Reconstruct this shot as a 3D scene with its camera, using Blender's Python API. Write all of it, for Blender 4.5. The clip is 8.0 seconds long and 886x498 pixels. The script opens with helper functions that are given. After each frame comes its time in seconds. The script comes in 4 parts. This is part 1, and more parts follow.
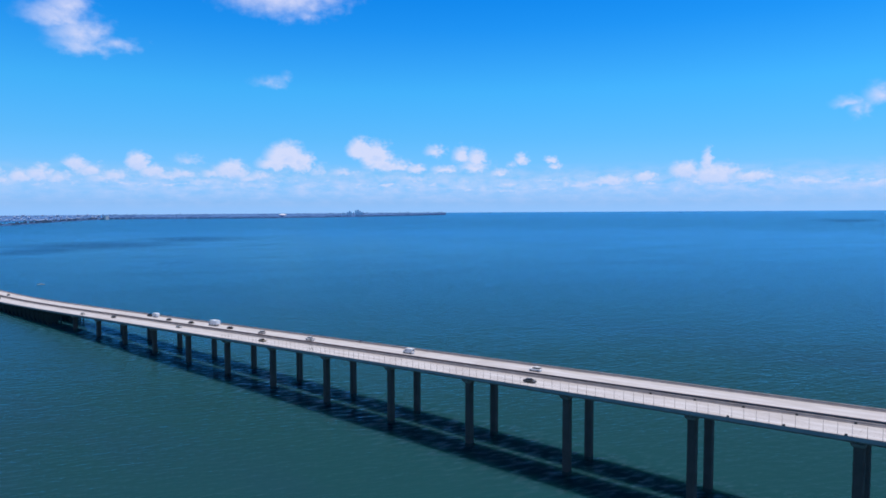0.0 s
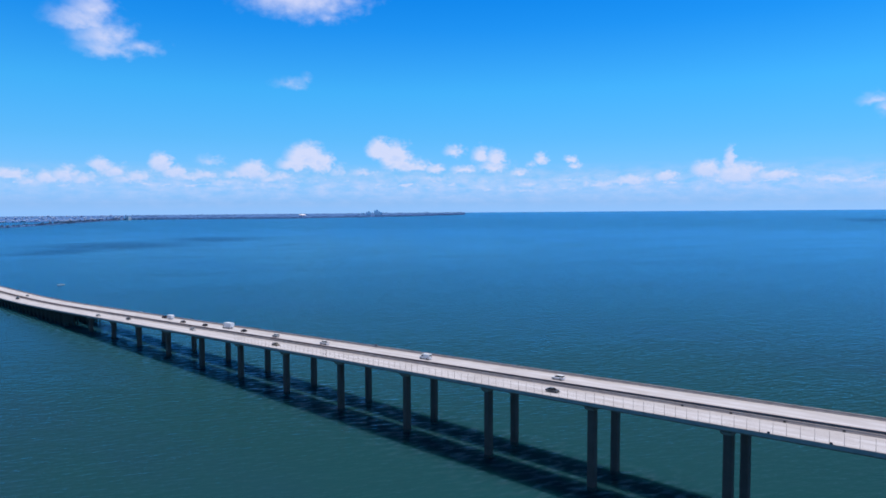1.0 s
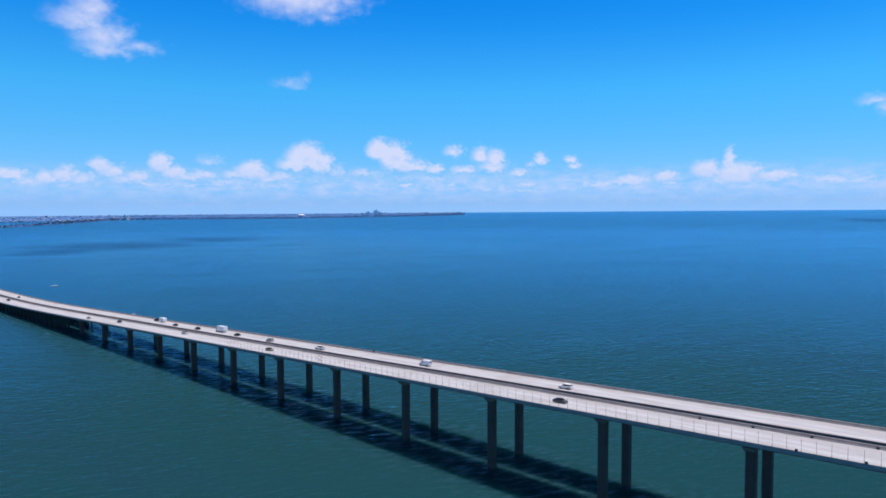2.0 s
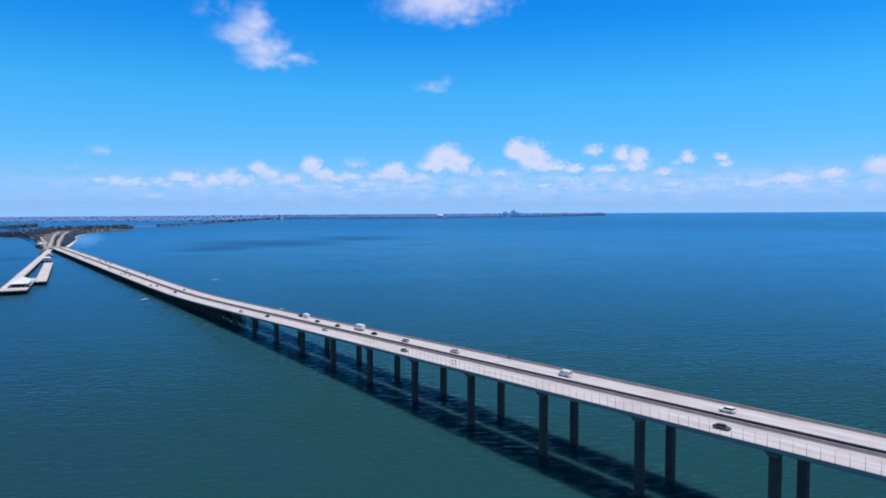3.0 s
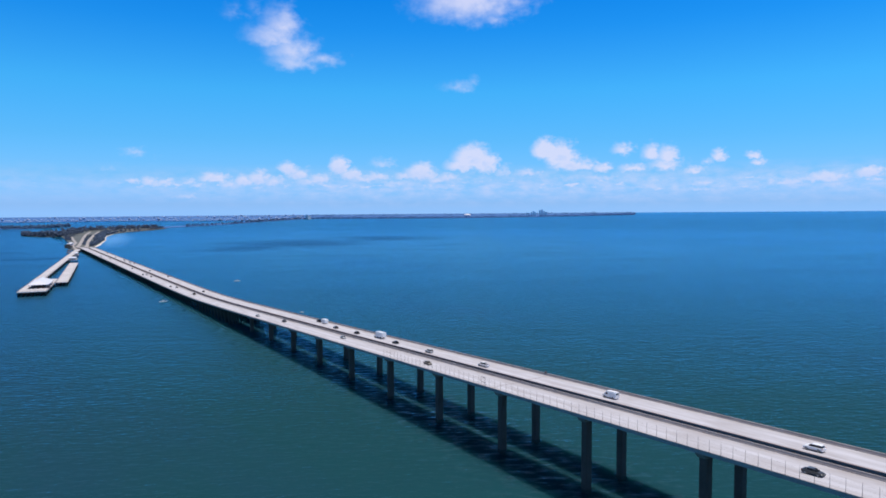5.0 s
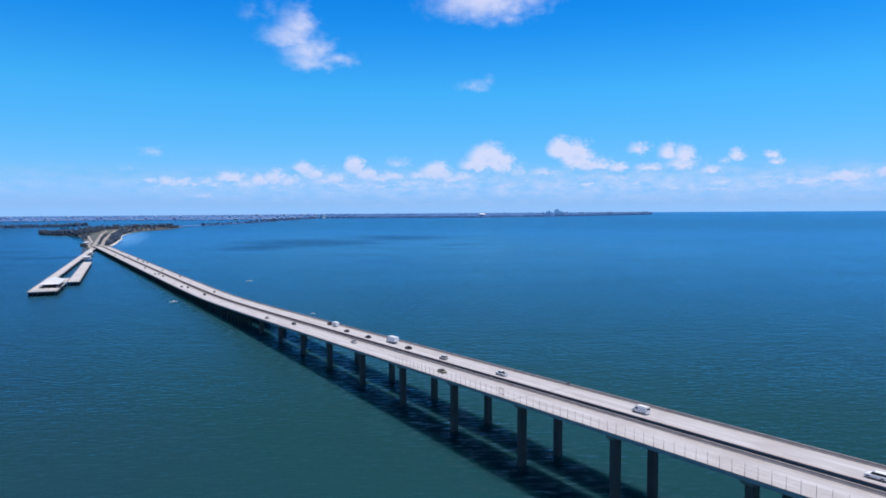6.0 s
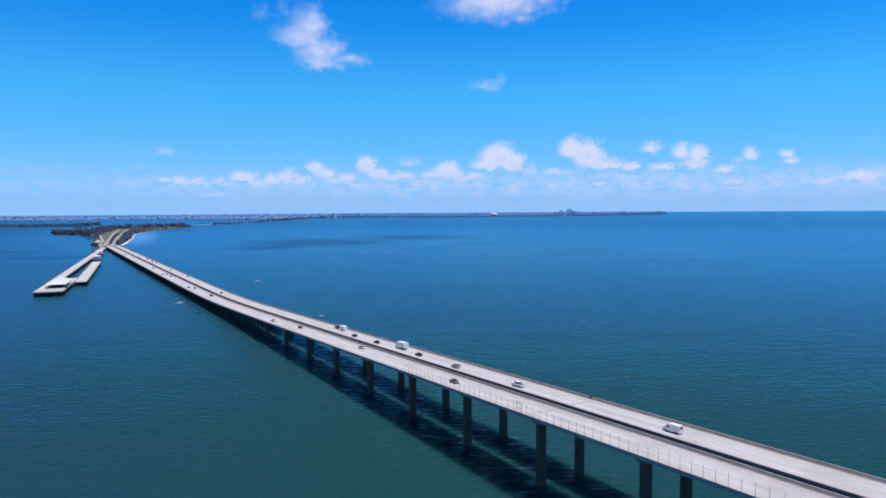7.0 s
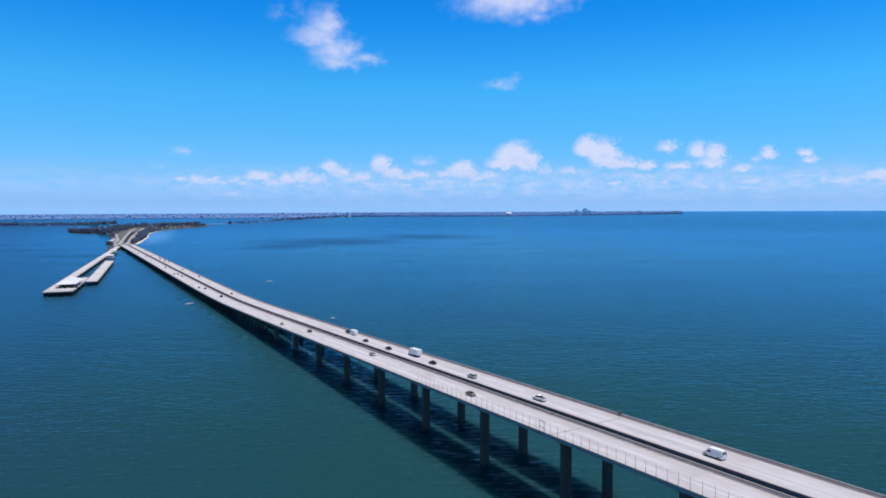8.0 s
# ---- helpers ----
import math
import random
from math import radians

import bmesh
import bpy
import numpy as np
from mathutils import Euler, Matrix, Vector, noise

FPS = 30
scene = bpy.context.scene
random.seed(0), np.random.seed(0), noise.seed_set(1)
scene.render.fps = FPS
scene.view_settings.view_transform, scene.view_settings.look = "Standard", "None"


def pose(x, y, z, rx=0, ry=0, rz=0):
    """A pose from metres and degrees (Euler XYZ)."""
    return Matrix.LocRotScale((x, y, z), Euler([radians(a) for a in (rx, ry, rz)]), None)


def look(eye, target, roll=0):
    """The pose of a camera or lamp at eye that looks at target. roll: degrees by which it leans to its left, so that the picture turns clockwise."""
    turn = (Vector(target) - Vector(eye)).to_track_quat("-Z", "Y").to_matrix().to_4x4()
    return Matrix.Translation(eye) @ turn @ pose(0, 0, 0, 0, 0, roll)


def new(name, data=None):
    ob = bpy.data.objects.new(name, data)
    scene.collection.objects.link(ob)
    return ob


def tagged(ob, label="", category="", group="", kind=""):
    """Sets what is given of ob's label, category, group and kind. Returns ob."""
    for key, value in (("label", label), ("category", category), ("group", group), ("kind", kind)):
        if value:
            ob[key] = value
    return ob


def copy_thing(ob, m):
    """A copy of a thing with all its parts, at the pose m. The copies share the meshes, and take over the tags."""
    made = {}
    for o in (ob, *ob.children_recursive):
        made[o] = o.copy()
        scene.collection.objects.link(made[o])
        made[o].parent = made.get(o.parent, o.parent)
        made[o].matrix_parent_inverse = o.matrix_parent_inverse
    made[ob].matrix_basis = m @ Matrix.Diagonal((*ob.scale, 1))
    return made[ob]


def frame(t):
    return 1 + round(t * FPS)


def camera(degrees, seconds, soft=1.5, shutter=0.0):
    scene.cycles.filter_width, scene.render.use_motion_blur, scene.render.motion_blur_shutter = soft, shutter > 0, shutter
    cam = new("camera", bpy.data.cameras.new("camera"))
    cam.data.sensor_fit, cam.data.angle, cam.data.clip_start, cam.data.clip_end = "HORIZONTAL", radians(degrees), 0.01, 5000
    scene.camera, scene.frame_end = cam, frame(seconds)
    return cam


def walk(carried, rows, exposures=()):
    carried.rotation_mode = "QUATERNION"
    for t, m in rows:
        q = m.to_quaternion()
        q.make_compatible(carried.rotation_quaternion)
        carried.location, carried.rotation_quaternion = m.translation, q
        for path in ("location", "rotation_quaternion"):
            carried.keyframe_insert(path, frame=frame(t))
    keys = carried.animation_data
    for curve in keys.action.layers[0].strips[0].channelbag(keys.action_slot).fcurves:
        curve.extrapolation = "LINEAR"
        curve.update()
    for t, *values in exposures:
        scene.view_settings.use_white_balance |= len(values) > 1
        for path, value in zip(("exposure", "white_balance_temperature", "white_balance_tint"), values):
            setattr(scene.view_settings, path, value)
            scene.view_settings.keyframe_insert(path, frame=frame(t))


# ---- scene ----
# camera: eye x, y, z, then yaw to the left of +y, pitch and roll in degrees
cam = camera(67.43, 8.0, soft=1.7)


def aim(x, y, z, yaw, pitch, roll):
    a, b = radians(yaw), radians(pitch)
    way = Vector((-math.sin(a) * math.cos(b), math.cos(a) * math.cos(b), math.sin(b)))
    return look((x, y, z), Vector((x, y, z)) + way, roll)


walk(cam, [
    (0, aim(-189.21, -69.73, 87.21, -49.133, -3.323, -0.17)),
    (0.5, aim(-184.82, -66.49, 87.27, -48.121, -3.317, -0.253)),
    (1, aim(-180.43, -62.78, 87.26, -47.47, -3.323, -0.283)),
    (1.2, aim(-178.68, -61.17, 87.24, -47.593, -3.322, -0.278)),
    (2.3, aim(-169.04, -51.13, 87.01, -47.399, -3.313, -0.249)),
    (2.4, aim(-168.17, -50.13, 86.98, -47.253, -3.313, -0.246)),
    (2.5, aim(-167.29, -49.11, 86.95, -46.642, -3.312, -0.244)),
    (2.6, aim(-166.42, -48.07, 86.91, -44.626, -3.298, -0.228)),
    (2.7, aim(-165.55, -47.02, 86.88, -41.945, -3.283, -0.213)),
    (2.8, aim(-164.68, -45.96, 86.85, -39.366, -3.269, -0.197)),
    (2.9, aim(-163.8, -44.88, 86.81, -37.526, -3.255, -0.182)),
    (3, aim(-162.93, -43.8, 86.78, -35.728, -3.241, -0.166)),
    (3.1, aim(-162.06, -42.69, 86.74, -34.218, -3.242, -0.159)),
    (3.2, aim(-161.19, -41.58, 86.71, -33.648, -3.244, -0.153)),
    (3.3, aim(-160.32, -40.45, 86.67, -33.553, -3.246, -0.146)),
    (3.5, aim(-158.58, -38.15, 86.59, -33.506, -3.25, -0.132)),
    (4, aim(-154.25, -32.21, 86.41, -33.451, -3.26, -0.2)),
    (4.5, aim(-149.94, -25.99, 86.22, -33.408, -3.243, -0.279)),
    (4.7, aim(-148.22, -23.43, 86.15, -33.506, -3.25, -0.269)),
    (5.8, aim(-138.83, -8.72, 85.84, -32.373, -3.289, -0.217)),
    (6, aim(-137.13, -5.95, 85.8, -32.116, -3.296, -0.207)),
    (6.5, aim(-132.92, 1.1, 85.74, -31.654, -3.314, -0.168)),
    (7, aim(-128.73, 8.28, 85.73, -31.14, -3.336, -0.174)),
    (7.5, aim(-124.58, 15.58, 85.79, -30.696, -3.359, -0.16)),
    (8, aim(-120.46, 22.95, 85.92, -29.897, -3.398, -0.087)),
])

# ---- world, sun ----
SUN_TILT = Vector((0.14, -0.14, 1.0)).normalized()  # towards the sun
SUN_EL = math.asin(SUN_TILT.z)
SUN_AZ = math.atan2(SUN_TILT.x, SUN_TILT.y)

sun = new("sun", bpy.data.lights.new("sun", "SUN"))
sun.data.energy, sun.data.angle, sun.data.color = 4.8, radians(0.6), (1.0, 0.965, 0.95)
sun.matrix_world = look(SUN_TILT * 500, (0, 0, 0))


def graph(tree):
    """Shortcuts for building node graphs."""
    def node(kind, **inputs):
        n = tree.nodes.new(kind)
        for key, value in inputs.items():
            sock = n.inputs[int(key[1:])] if key[0] == "i" and key[1:].isdigit() else n.inputs[key]
            if isinstance(value, bpy.types.NodeSocket):
                tree.links.new(value, sock)
            else:
                sock.default_value = value
        return n

    def calc(op, a, b=0.0, c=0.0, clamp=False):
        n = node("ShaderNodeMath", i0=a, i1=b, i2=c)
        n.operation, n.use_clamp = op, clamp
        return n.outputs[0]

    def vec(op, a, b=(0, 0, 0)):
        n = node("ShaderNodeVectorMath", i0=a, i1=b)
        n.operation = op
        return n.outputs["Value" if op in ("LENGTH", "DOT_PRODUCT") else "Vector"]

    def mix(fac, a, b, blend="MIX"):
        n = tree.nodes.new("ShaderNodeMix")
        n.data_type, n.blend_type = "RGBA", blend
        for k, value in ((0, fac), (6, a), (7, b)):
            if isinstance(value, bpy.types.NodeSocket):
                tree.links.new(value, n.inputs[k])
            else:
                n.inputs[k].default_value = value if k == 0 or len(value) == 4 else (*value, 1)
        return n.outputs[2]

    def ramp(fac, *stops):
        n = node("ShaderNodeValToRGB", i0=fac)
        while len(n.color_ramp.elements) < len(stops):
            n.color_ramp.elements.new(1)
        for e, (at, colour) in zip(n.color_ramp.elements, stops):
            e.position, e.color = at, (*colour, 1)
        return n.outputs[0]

    def noisy(vector, scale, detail=3.0, rough=0.55):
        n = node("ShaderNodeTexNoise", Vector=vector, Scale=scale, Detail=detail, Roughness=rough)
        return n.outputs
    return node, calc, vec, mix, ramp, noisy


# clouds: bearing and height in degrees, half width, half height, density
HIGH_CLOUDS = [
    (-20.1, 15.2, 1.5, 1.3, 1.0), (-19.5, 14.2, 2.1, 1.0, 1.0), (-20.8, 13.3, 1.9, 1.2, 1.0), (-21.0, 12.4, 1.9, 0.8, 0.9), (-22.9, 12.5, 2.0, 0.55, 0.7),
    (-16.4, 15.9, 0.9, 0.5, 0.35), (-17.9, 16.4, 0.5, 0.6, 0.3), (-35.8, 17.6, 4.2, 2.1, 1.2), (-37.9, 16.0, 1.4, 0.6, 0.6),
    (-34.9, 10.5, 1.3, 0.5, 0.6), (-36.3, 10.8, 0.7, 0.4, 0.5), (-8.7, 4.7, 0.9, 0.4, 0.6), (-6.8, 3.5, 0.6, 0.25, 0.4),
    (-80.4, 7.85, 0.9, 0.45, 0.8), (-81.2, 7.2, 0.6, 0.6, 0.8), (-82.4, 8.2, 0.9, 0.8, 0.9)]
NORTH_CLOUDS = [
    (-8.5, 2.5, 0.6, 0.25, 0.65), (-9.7, 2.5, 0.6, 0.45, 0.65), (-10.8, 2.4, 0.8, 0.35, 0.6), (-12.6, 2.5, 0.7, 0.3, 0.5), (-14.5, 2.8, 1.1, 0.45, 0.75),
    (-16.7, 2.6, 0.6, 0.6, 0.75), (-18.0, 2.8, 0.9, 0.6, 0.8), (-20.4, 3.7, 0.8, 0.5, 0.8), (-21.4, 3.2, 1.1, 0.5, 0.7),
    (-23.0, 2.8, 1.0, 0.5, 0.65), (-24.6, 3.8, 0.7, 0.8, 1), (-25.6, 3.2, 0.8, 0.5, 0.9), (-28.2, 4.1, 1.0, 0.4, 0.3),
    (-26.8, 2.8, 1.2, 0.4, 0.65), (-31.6, 3.3, 1.3, 0.75, 0.9), (-32.9, 2.7, 0.8, 0.4, 0.6), (-36.1, 4.6, 1.5, 1.0, 1.1),
    (-37.1, 4.2, 1.0, 0.9, 1.0), (-35.0, 3.9, 1.2, 0.6, 0.8), (-38.6, 3.4, 0.7, 0.5, 0.45), (-12.2, 1.3, 1.5, 0.25, 0.4), (-29.4, 2.4, 1.4, 0.3, 0.5),
    (-13.4, 2.2, 0.8, 0.3, 0.5), (-15.6, 2.3, 0.8, 0.35, 0.55), (-19.3, 2.6, 1.2, 0.4, 0.6), (-22.3, 2.6, 1.4, 0.4, 0.55), (-27.9, 3.0, 1.1, 0.45, 0.6),
    (-30.2, 3.0, 0.9, 0.4, 0.55), (-33.9, 2.9, 1.3, 0.4, 0.55)]
MIDDLE_CLOUDS = [
    (-42.2, 5.2, 0.9, 0.9, 1.1), (-43.6, 4.7, 1.2, 1.0, 1.1), (-44.4, 3.9, 1.6, 0.6, 0.8), (-45.6, 3.8, 0.9, 0.4, 0.7),
    (-47.0, 3.6, 0.9, 0.4, 0.7), (-48.6, 5.1, 0.8, 0.5, 0.6), (-50.9, 4.7, 0.7, 0.7, 0.75), (-52.2, 4.5, 0.8, 0.8, 0.8),
    (-52.0, 3.7, 1.3, 0.5, 0.6), (-49.5, 3.5, 1.1, 0.4, 0.7), (-54.3, 3.2, 1.0, 0.3, 0.6), (-56.0, 4.3, 0.5, 0.5, 0.8),
    (-55.1, 3.8, 0.4, 0.3, 0.4), (-58.4, 4.3, 0.5, 0.3, 0.7), (-58.8, 3.7, 0.5, 0.3, 0.6), (-51.1, 2.5, 0.8, 0.4, 0.4),
    (-51.4, 1.8, 0.8, 0.2, 0.5), (-54.8, 1.7, 2.0, 0.2, 0.4), (-34.8, 2.6, 2.4, 0.3, 0.3), (-40.6, 3.2, 1.3, 0.35, 0.45), (-46.6, 2.8, 1.6, 0.35, 0.45)]
EAST_CLOUDS = [
    (-58.0, 1.8, 1.3, 0.2, 0.45), (-59.8, 2.1, 0.4, 0.4, 0.5), (-61.3, 2.2, 1.0, 0.4, 0.55), (-63.8, 2.5, 1.4, 0.4, 0.75),
    (-66.2, 2.8, 0.9, 0.4, 0.9), (-63.0, 2.4, 2.2, 0.4, 0.6), (-69.3, 3.2, 1.1, 0.7, 0.95), (-70.9, 3.9, 0.4, 0.9, 0.8),
    (-71.5, 2.8, 1.4, 0.9, 1), (-72.6, 3.1, 0.8, 0.5, 0.7), (-74.4, 2.6, 1.6, 0.45, 0.8), (-77.8, 2.2, 1.5, 0.3, 0.55),
    (-79.7, 2.0, 1.4, 0.3, 0.5), (-82.4, 1.9, 0.7, 0.3, 0.6), (-44.3, 2.8, 1.8, 0.3, 0.3)]


def build_sky():
    world = bpy.data.worlds.new("sky")
    scene.world, world.use_nodes = world, True
    tree = world.node_tree
    tree.nodes.clear()
    node, calc, vec, mix, ramp, noisy = graph(tree)
    sky = node("ShaderNodeTexSky")
    sky.sky_type, sky.sun_disc = "NISHITA", False
    sky.sun_elevation, sky.sun_rotation = SUN_EL, SUN_AZ
    sky.air_density, sky.dust_density, sky.ozone_density = 1.0, 0.6, 2.5
    way = node("ShaderNodeTexCoord").outputs["Generated"]
    part = node("ShaderNodeSeparateXYZ", Vector=way).outputs
    above = node("ShaderNodeCombineXYZ", X=part[0], Y=part[1], Z=calc("MAXIMUM", part[2], 0.012)).outputs[0]
    tree.links.new(above, sky.inputs["Vector"])
    height = calc("MULTIPLY", calc("ARCSINE", part[2]), 57.4458)
    bearing = calc("MULTIPLY", calc("ARCTAN2", calc("MULTIPLY", part[0], -1.0), part[1]), 57.4458)
    # clear air: deep azure above, milky towards the horizon
    tint = ramp(calc("DIVIDE", height, 90.0, clamp=True), *[(h / 90.0, tuple(c / 2.6 for c in colour)) for h, colour in SKY_TINT])
    air = mix(1.0, sky.outputs[0], vec("MULTIPLY", tint, (2.6, 2.6, 2.6)), "MULTIPLY")
    # clouds, torn at the edges by turbulence
    place = node("ShaderNodeCombineXYZ", X=bearing, Y=calc("MULTIPLY", height, 1.35), Z=0.0).outputs[0]
    flat = node("ShaderNodeCombineXYZ", X=bearing, Y=height, Z=0.0).outputs[0]
    big = noisy(place, 0.8, 3.0, 0.55)
    fine = noisy(place, 2.6, 2.0, 0.5)
    torn = vec("ADD", flat, vec("MULTIPLY", vec("SUBTRACT", big[1], (0.5, 0.5, 0.5)), (1.0, 0.7, 0)))
    torn = vec("ADD", torn, vec("MULTIPLY", vec("SUBTRACT", fine[1], (0.5, 0.5, 0.5)), (0.7, 0.5, 0)))
    calm = vec("ADD", flat, vec("MULTIPLY", vec("SUBTRACT", big[1], (0.5, 0.5, 0.5)), (1.5, 1.1, 0)))

    def gather(clouds, torn=torn):
        """The thickest cloud along each line of sight, and the same weighted towards the cloud's top."""
        total = crown = None
        for a, e, w, h, dense in clouds:
            off = vec("MULTIPLY", vec("SUBTRACT", torn, (a, e - 0.2 * h, 0)), (0.66 / w, 0.60 / h, 0))
            off = vec("MAXIMUM", off, vec("MULTIPLY", off, (1.0, -1.7, 0)))  # flatter below than above
            one = calc("MULTIPLY_ADD", vec("LENGTH", off), -dense, dense)
            up = calc("MULTIPLY_ADD", vec("DOT_PRODUCT", torn, (0, 1, 0)), 0.3 / h, calc("SUBTRACT", one, 0.3 * (e - 0.2 * h) / h))
            total = one if total is None else calc("MAXIMUM", total, one)
            crown = up if crown is None else calc("MAXIMUM", crown, up)
        return total, crown

    sets = [gather(c) for c in (NORTH_CLOUDS, MIDDLE_CLOUDS, EAST_CLOUDS)]
    low = calc("MAXIMUM", calc("MAXIMUM", sets[0][0], sets[1][0]), sets[2][0])
    low_top = calc("MAXIMUM", calc("MAXIMUM", sets[0][1], sets[1][1]), sets[2][1])
    high = gather(HIGH_CLOUDS, calm)
    rows = noisy(node("ShaderNodeCombineXYZ", X=calc("MULTIPLY", bearing, 0.75), Y=calc("MULTIPLY", height, 2.1), Z=7.0).outputs[0], 1.0, 3.0, 0.55)[0]
    level = calc("SUBTRACT", 1.0, calc("ABSOLUTE", calc("DIVIDE", calc("SUBTRACT", height, 2.2), 1.3)), clamp=True)
    rows = calc("MULTIPLY", calc("SUBTRACT", rows, 0.5), node("ShaderNodeMapRange", Value=bearing, i1=-12.0, i2=-2.0, i3=3.4, i4=1.4).outputs[0])
    rows = calc("ADD", calc("MULTIPLY", rows, level), calc("MULTIPLY_ADD", level, 0.6, -0.56))
    low = calc("MAXIMUM", low, rows)
    low_top = calc("MAXIMUM", low_top, rows)
    body = calc("MAXIMUM", low, calc("MULTIPLY", high[0], 0.48))
    crown = calc("SUBTRACT", calc("MAXIMUM", low_top, calc("MULTIPLY", high[1], 0.48)), body)
    body = calc("MULTIPLY_ADD", calc("SUBTRACT", big[0], 0.5), 0.45, body)
    body = calc("MULTIPLY_ADD", calc("SUBTRACT", fine[0], 0.5), node("ShaderNodeMapRange", Value=height, i1=5.5, i2=7.0, i3=0.28, i4=0.05).outputs[0], body)
    thick = node("ShaderNodeMapRange", Value=body, i1=-0.03, i2=0.6)
    thick.interpolation_type = "SMOOTHSTEP"
    # thin broken layer over the horizon
    layer = noisy(node("ShaderNodeCombineXYZ", X=calc("MULTIPLY", bearing, 0.6), Y=calc("MULTIPLY", height, 1.5), Z=3.0).outputs[0], 1.0, 4.0, 0.6)[0]
    belt = calc("MULTIPLY", calc("SUBTRACT", 1.0, calc("ABSOLUTE", calc("DIVIDE", calc("SUBTRACT", height, 1.9), 2.1)), clamp=True),
                node("ShaderNodeMapRange", Value=layer, i1=0.32, i2=0.66).outputs[0])
    belt = calc("MULTIPLY", belt, node("ShaderNodeMapRange", Value=bearing, i1=-26.0, i2=-8.0, i3=1.0, i4=0.45).outputs[0])
    cover = calc("MAXIMUM", calc("MULTIPLY", thick.outputs[0], 0.84), calc("MULTIPLY", belt, 0.78))
    lit = calc("ADD", calc("MULTIPLY_ADD", crown, 1.5, 0.35), calc("MULTIPLY", fine[0], 0.55), clamp=True)
    lit = calc("MULTIPLY", lit, calc("MULTIPLY_ADD", body, 0.8, 0.55, clamp=True))
    lit = calc("MAXIMUM", lit, calc("MULTIPLY", belt, 0.45))
    cloud = mix(lit, CLOUD_SHADE, CLOUD_LIT)
    haze = calc("SUBTRACT", 1.0, calc("DIVIDE", height, 2.6), clamp=True)
    cover = calc("MULTIPLY", cover, calc("MULTIPLY_ADD", haze, -0.55, 1.0))
    colour = mix(cover, air, cloud)
    back = node("ShaderNodeBackground", Color=colour, Strength=0.1)
    node("ShaderNodeOutputWorld", Surface=back.outputs[0])


SKY_TINT = [(0, (0.60, 1.16, 2.60)), (1, (0.54, 1.06, 2.35)), (3, (0.44, 0.98, 1.81)), (6, (0.32, 1.015, 1.65)), (10, (0.22, 1.12, 1.71)),
            (15, (0.07, 0.92, 1.76)), (19, (0.01, 0.80, 1.74)), (30, (0.14, 0.15, 0.24)), (55, (0.18, 0.10, 0.11))]
CLOUD_SHADE, CLOUD_LIT = (4.7, 6.2, 9.8), (7.3, 7.5, 9.7)
build_sky()


# ---- materials ----
def material(name, colour, rough=0.8, second=None, scale=0.6, fine=9.0, bump=0.15, metal=0.0, vary=0.0, spec=0.4):
    """A painted, cast or grown surface: two colours mixed by coarse patches and fine grain, with relief."""
    m = bpy.data.materials.new(name)
    m.use_nodes = True
    tree = m.node_tree
    tree.nodes.clear()
    node, calc, vec, mix, ramp, noisy = graph(tree)
    at = node("ShaderNodeTexCoord").outputs["Object"]
    coarse, grain = noisy(at, scale, 4.0)[0], noisy(at, fine, 3.0, 0.6)[0]
    second = second or tuple(c * 0.72 for c in colour)
    fac = node("ShaderNodeMapRange", Value=calc("MULTIPLY_ADD", grain, 0.45, calc("MULTIPLY", coarse, 0.75)), i1=0.42, i2=0.78).outputs[0]
    tone = mix(fac, colour, second)
    if vary:
        own = node("ShaderNodeObjectInfo").outputs["Random"]
        tone = mix(calc("MULTIPLY", own, vary), tone, tuple(c * 0.45 for c in colour))
    shade = node("ShaderNodeBsdfPrincipled", **{"Base Color": tone, "Roughness": rough, "Metallic": metal, "Specular IOR Level": spec})
    if bump:
        tree.links.new(node("ShaderNodeBump", Strength=bump, Distance=0.05, Height=grain).outputs[0], shade.inputs["Normal"])
    node("ShaderNodeOutputMaterial", Surface=shade.outputs[0])
    return m


